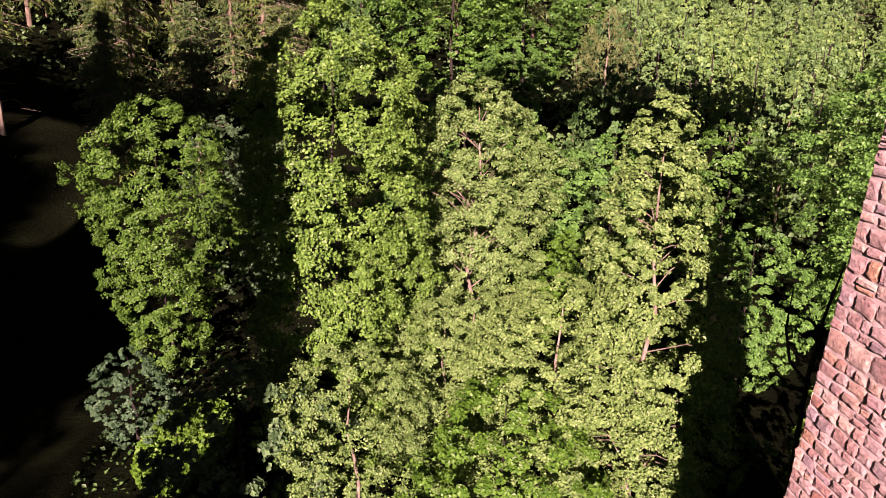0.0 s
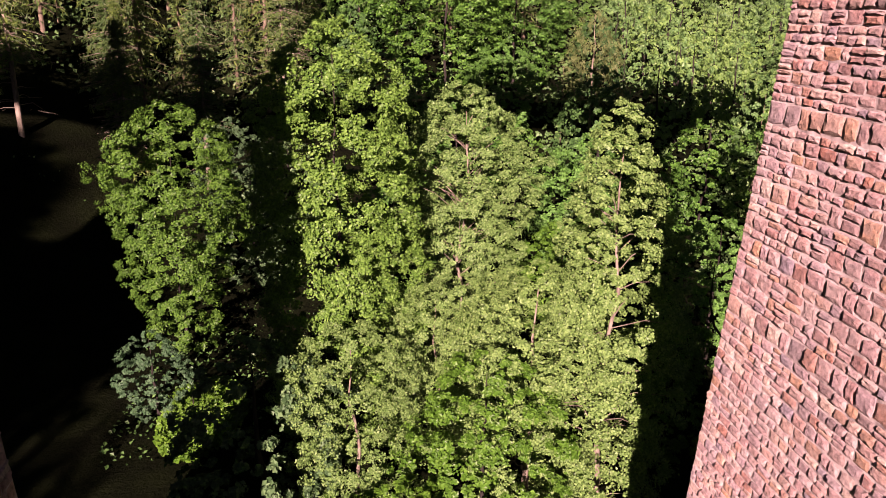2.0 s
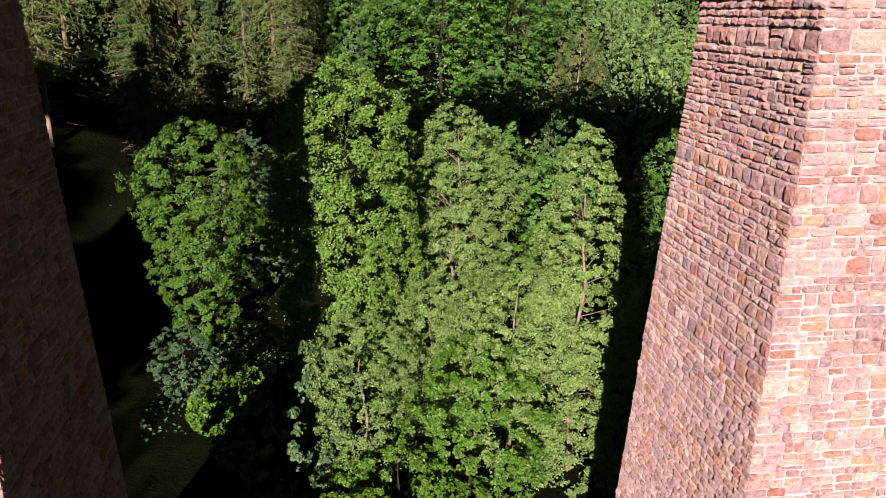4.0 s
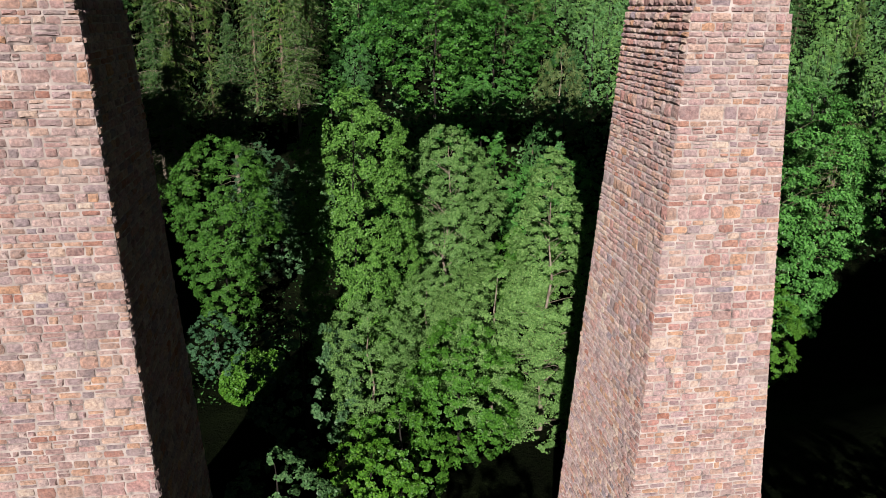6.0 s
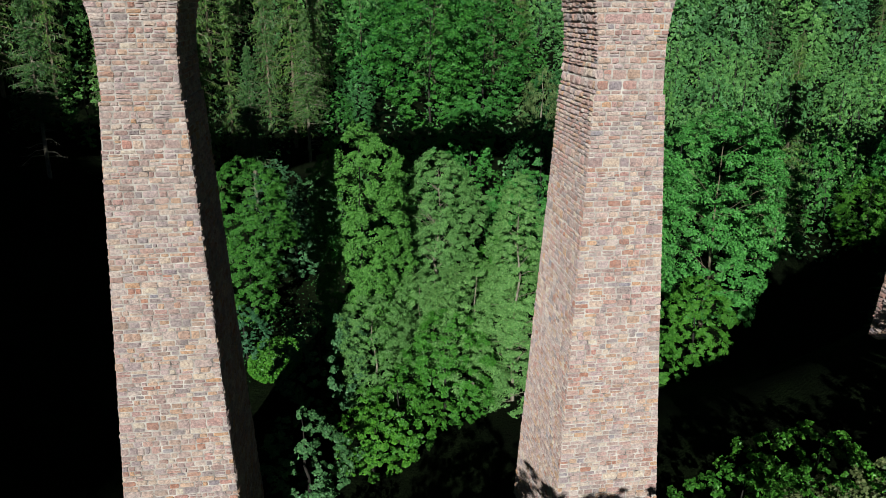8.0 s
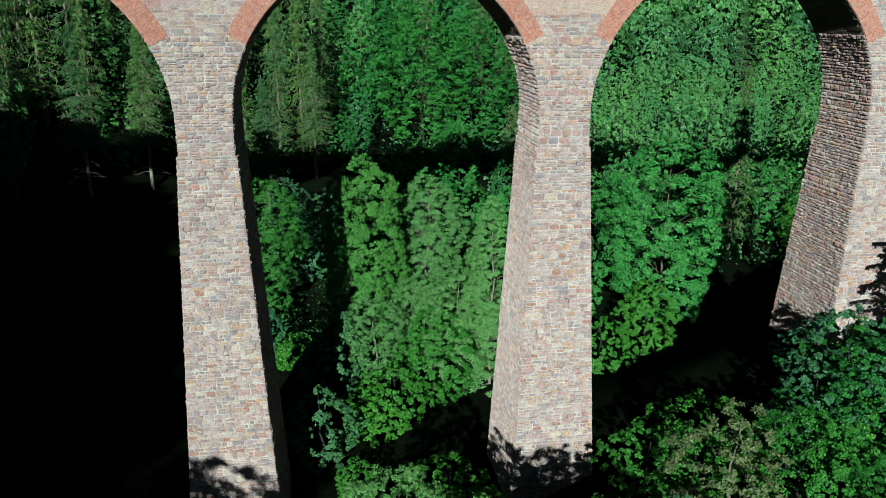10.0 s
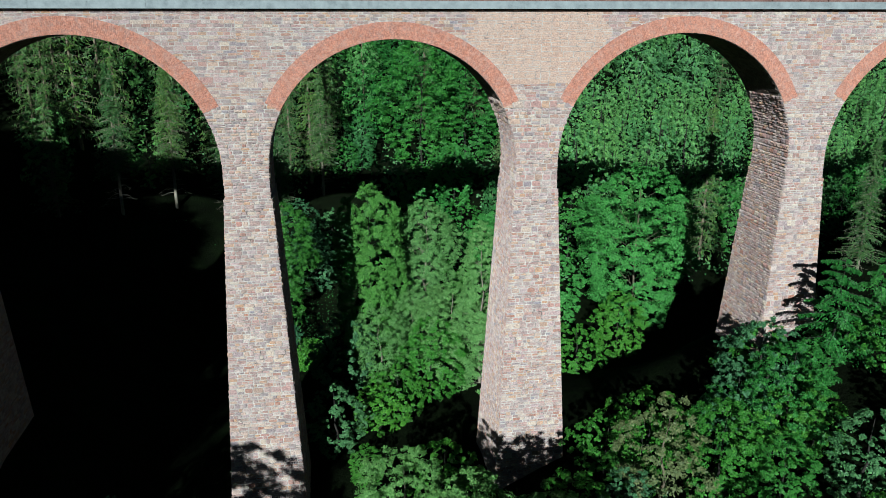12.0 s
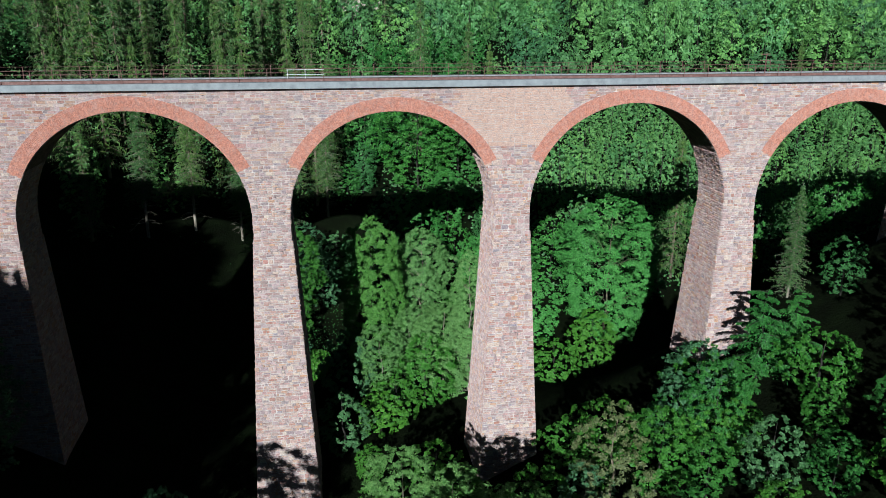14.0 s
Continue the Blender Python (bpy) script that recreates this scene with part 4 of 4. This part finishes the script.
def scrub():
    """Low scrub that closes the gaps between the young trees of the far slopes."""
    q = np.random.RandomState(6)
    n = 46000
    ys = q.uniform(50, 230, n)
    xs = q.uniform(-0.42, 0.86, n) * (ys + 72)
    lump = np.array([noise.noise((x * 0.22, y * 0.22, 7)) for x, y in zip(xs, ys)])
    c = np.array([(x, y, ground(x, y)) for x, y in zip(xs, ys)])
    grown = [not in_dark_gap(x, y) and (x > 20 or y > 76) for x, y in zip(xs, ys)]
    c, lump = c[grown], lump[grown]
    n = len(c)
    c[:, 2] += q.uniform(0, 1, n) ** 0.5 * np.clip(1.2 + 4.0 * lump, 0.2, 3.2)
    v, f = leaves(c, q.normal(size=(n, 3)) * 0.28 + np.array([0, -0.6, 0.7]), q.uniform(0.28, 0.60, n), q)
    tagged(new("scrub", mesh_of("scrub", v, f, LEAF_HILL_HAZE)), "dense green scrub between the trees of the far slopes", "scrub", kind="stuff")


scrub()


def meadow():
    """A small clearing of long grass on the valley floor."""
    q = np.random.RandomState(9)
    n = 5000
    a, d = q.uniform(0, 6.283, n), 3.2 * np.sqrt(q.rand(n))
    xs, ys = -9.6 + d * np.cos(a) * 0.8, 31.5 + d * np.sin(a) * 1.5
    c = np.array([(x, y, ground(x, y)) for x, y in zip(xs, ys)])
    c[:, 2] += q.uniform(0.05, 0.55, n)
    v, f = leaves(c, q.normal(size=(n, 3)) + np.array([0, -0.5, 0.6]), q.uniform(0.15, 0.4, n), q)
    tagged(new("grass", mesh_of("grass", v, f, LEAF_BRIGHT)), "long bright grass of a small sunlit clearing", "grass", kind="stuff")


meadow()


def rock_face():
    """A bare pale cliff on the far hillside."""
    bm = bmesh.new()
    bmesh.ops.create_icosphere(bm, subdivisions=4, radius=1.0)
    for v in bm.verts:
        d = 1 + 0.35 * noise.noise(v.co * 2.1) + 0.16 * noise.noise(v.co * 6.0)
        v.co = Vector((v.co.x * 7.0, v.co.y * 4.0, v.co.z * 9.0)) * d
    me = bpy.data.meshes.new("rock_face")
    bm.to_mesh(me)
    bm.free()
    me.materials.append(PALE_ROCK)
    rock = new("rock_face", me)
    rock.location = (8.5, 222, ground(8.5, 222) + 5.5)
    tagged(rock, "bare pale pink rock face on the far hillside", "rock")


rock_face()


def bare_sapling():
    root = tagged(new("bare_sapling"), "thin bare sapling with two curved dark stems", "sapling")
    child("stem", mesh_of("stem", *tube([(11.5, 10, 2.0), (11.4, 10.0, 9.0), (11.45, 10, 14.2), (11.6, 10, 15.8), (11.95, 10, 17.4)], [0.09, 0.08, 0.065, 0.05, 0.02], 6), DARK_BARK, False), root)
    child("branch", mesh_of("branch", *tube([(11.45, 10, 14.0), (10.85, 10, 14.7), (10.6, 10, 15.6), (10.62, 10, 16.8)], [0.055, 0.045, 0.035, 0.012], 5), DARK_BARK, False), root)


bare_sapling()

# ---- the loose stones last ----
for pier, wall in PIERS:
    wall.finish(pier)
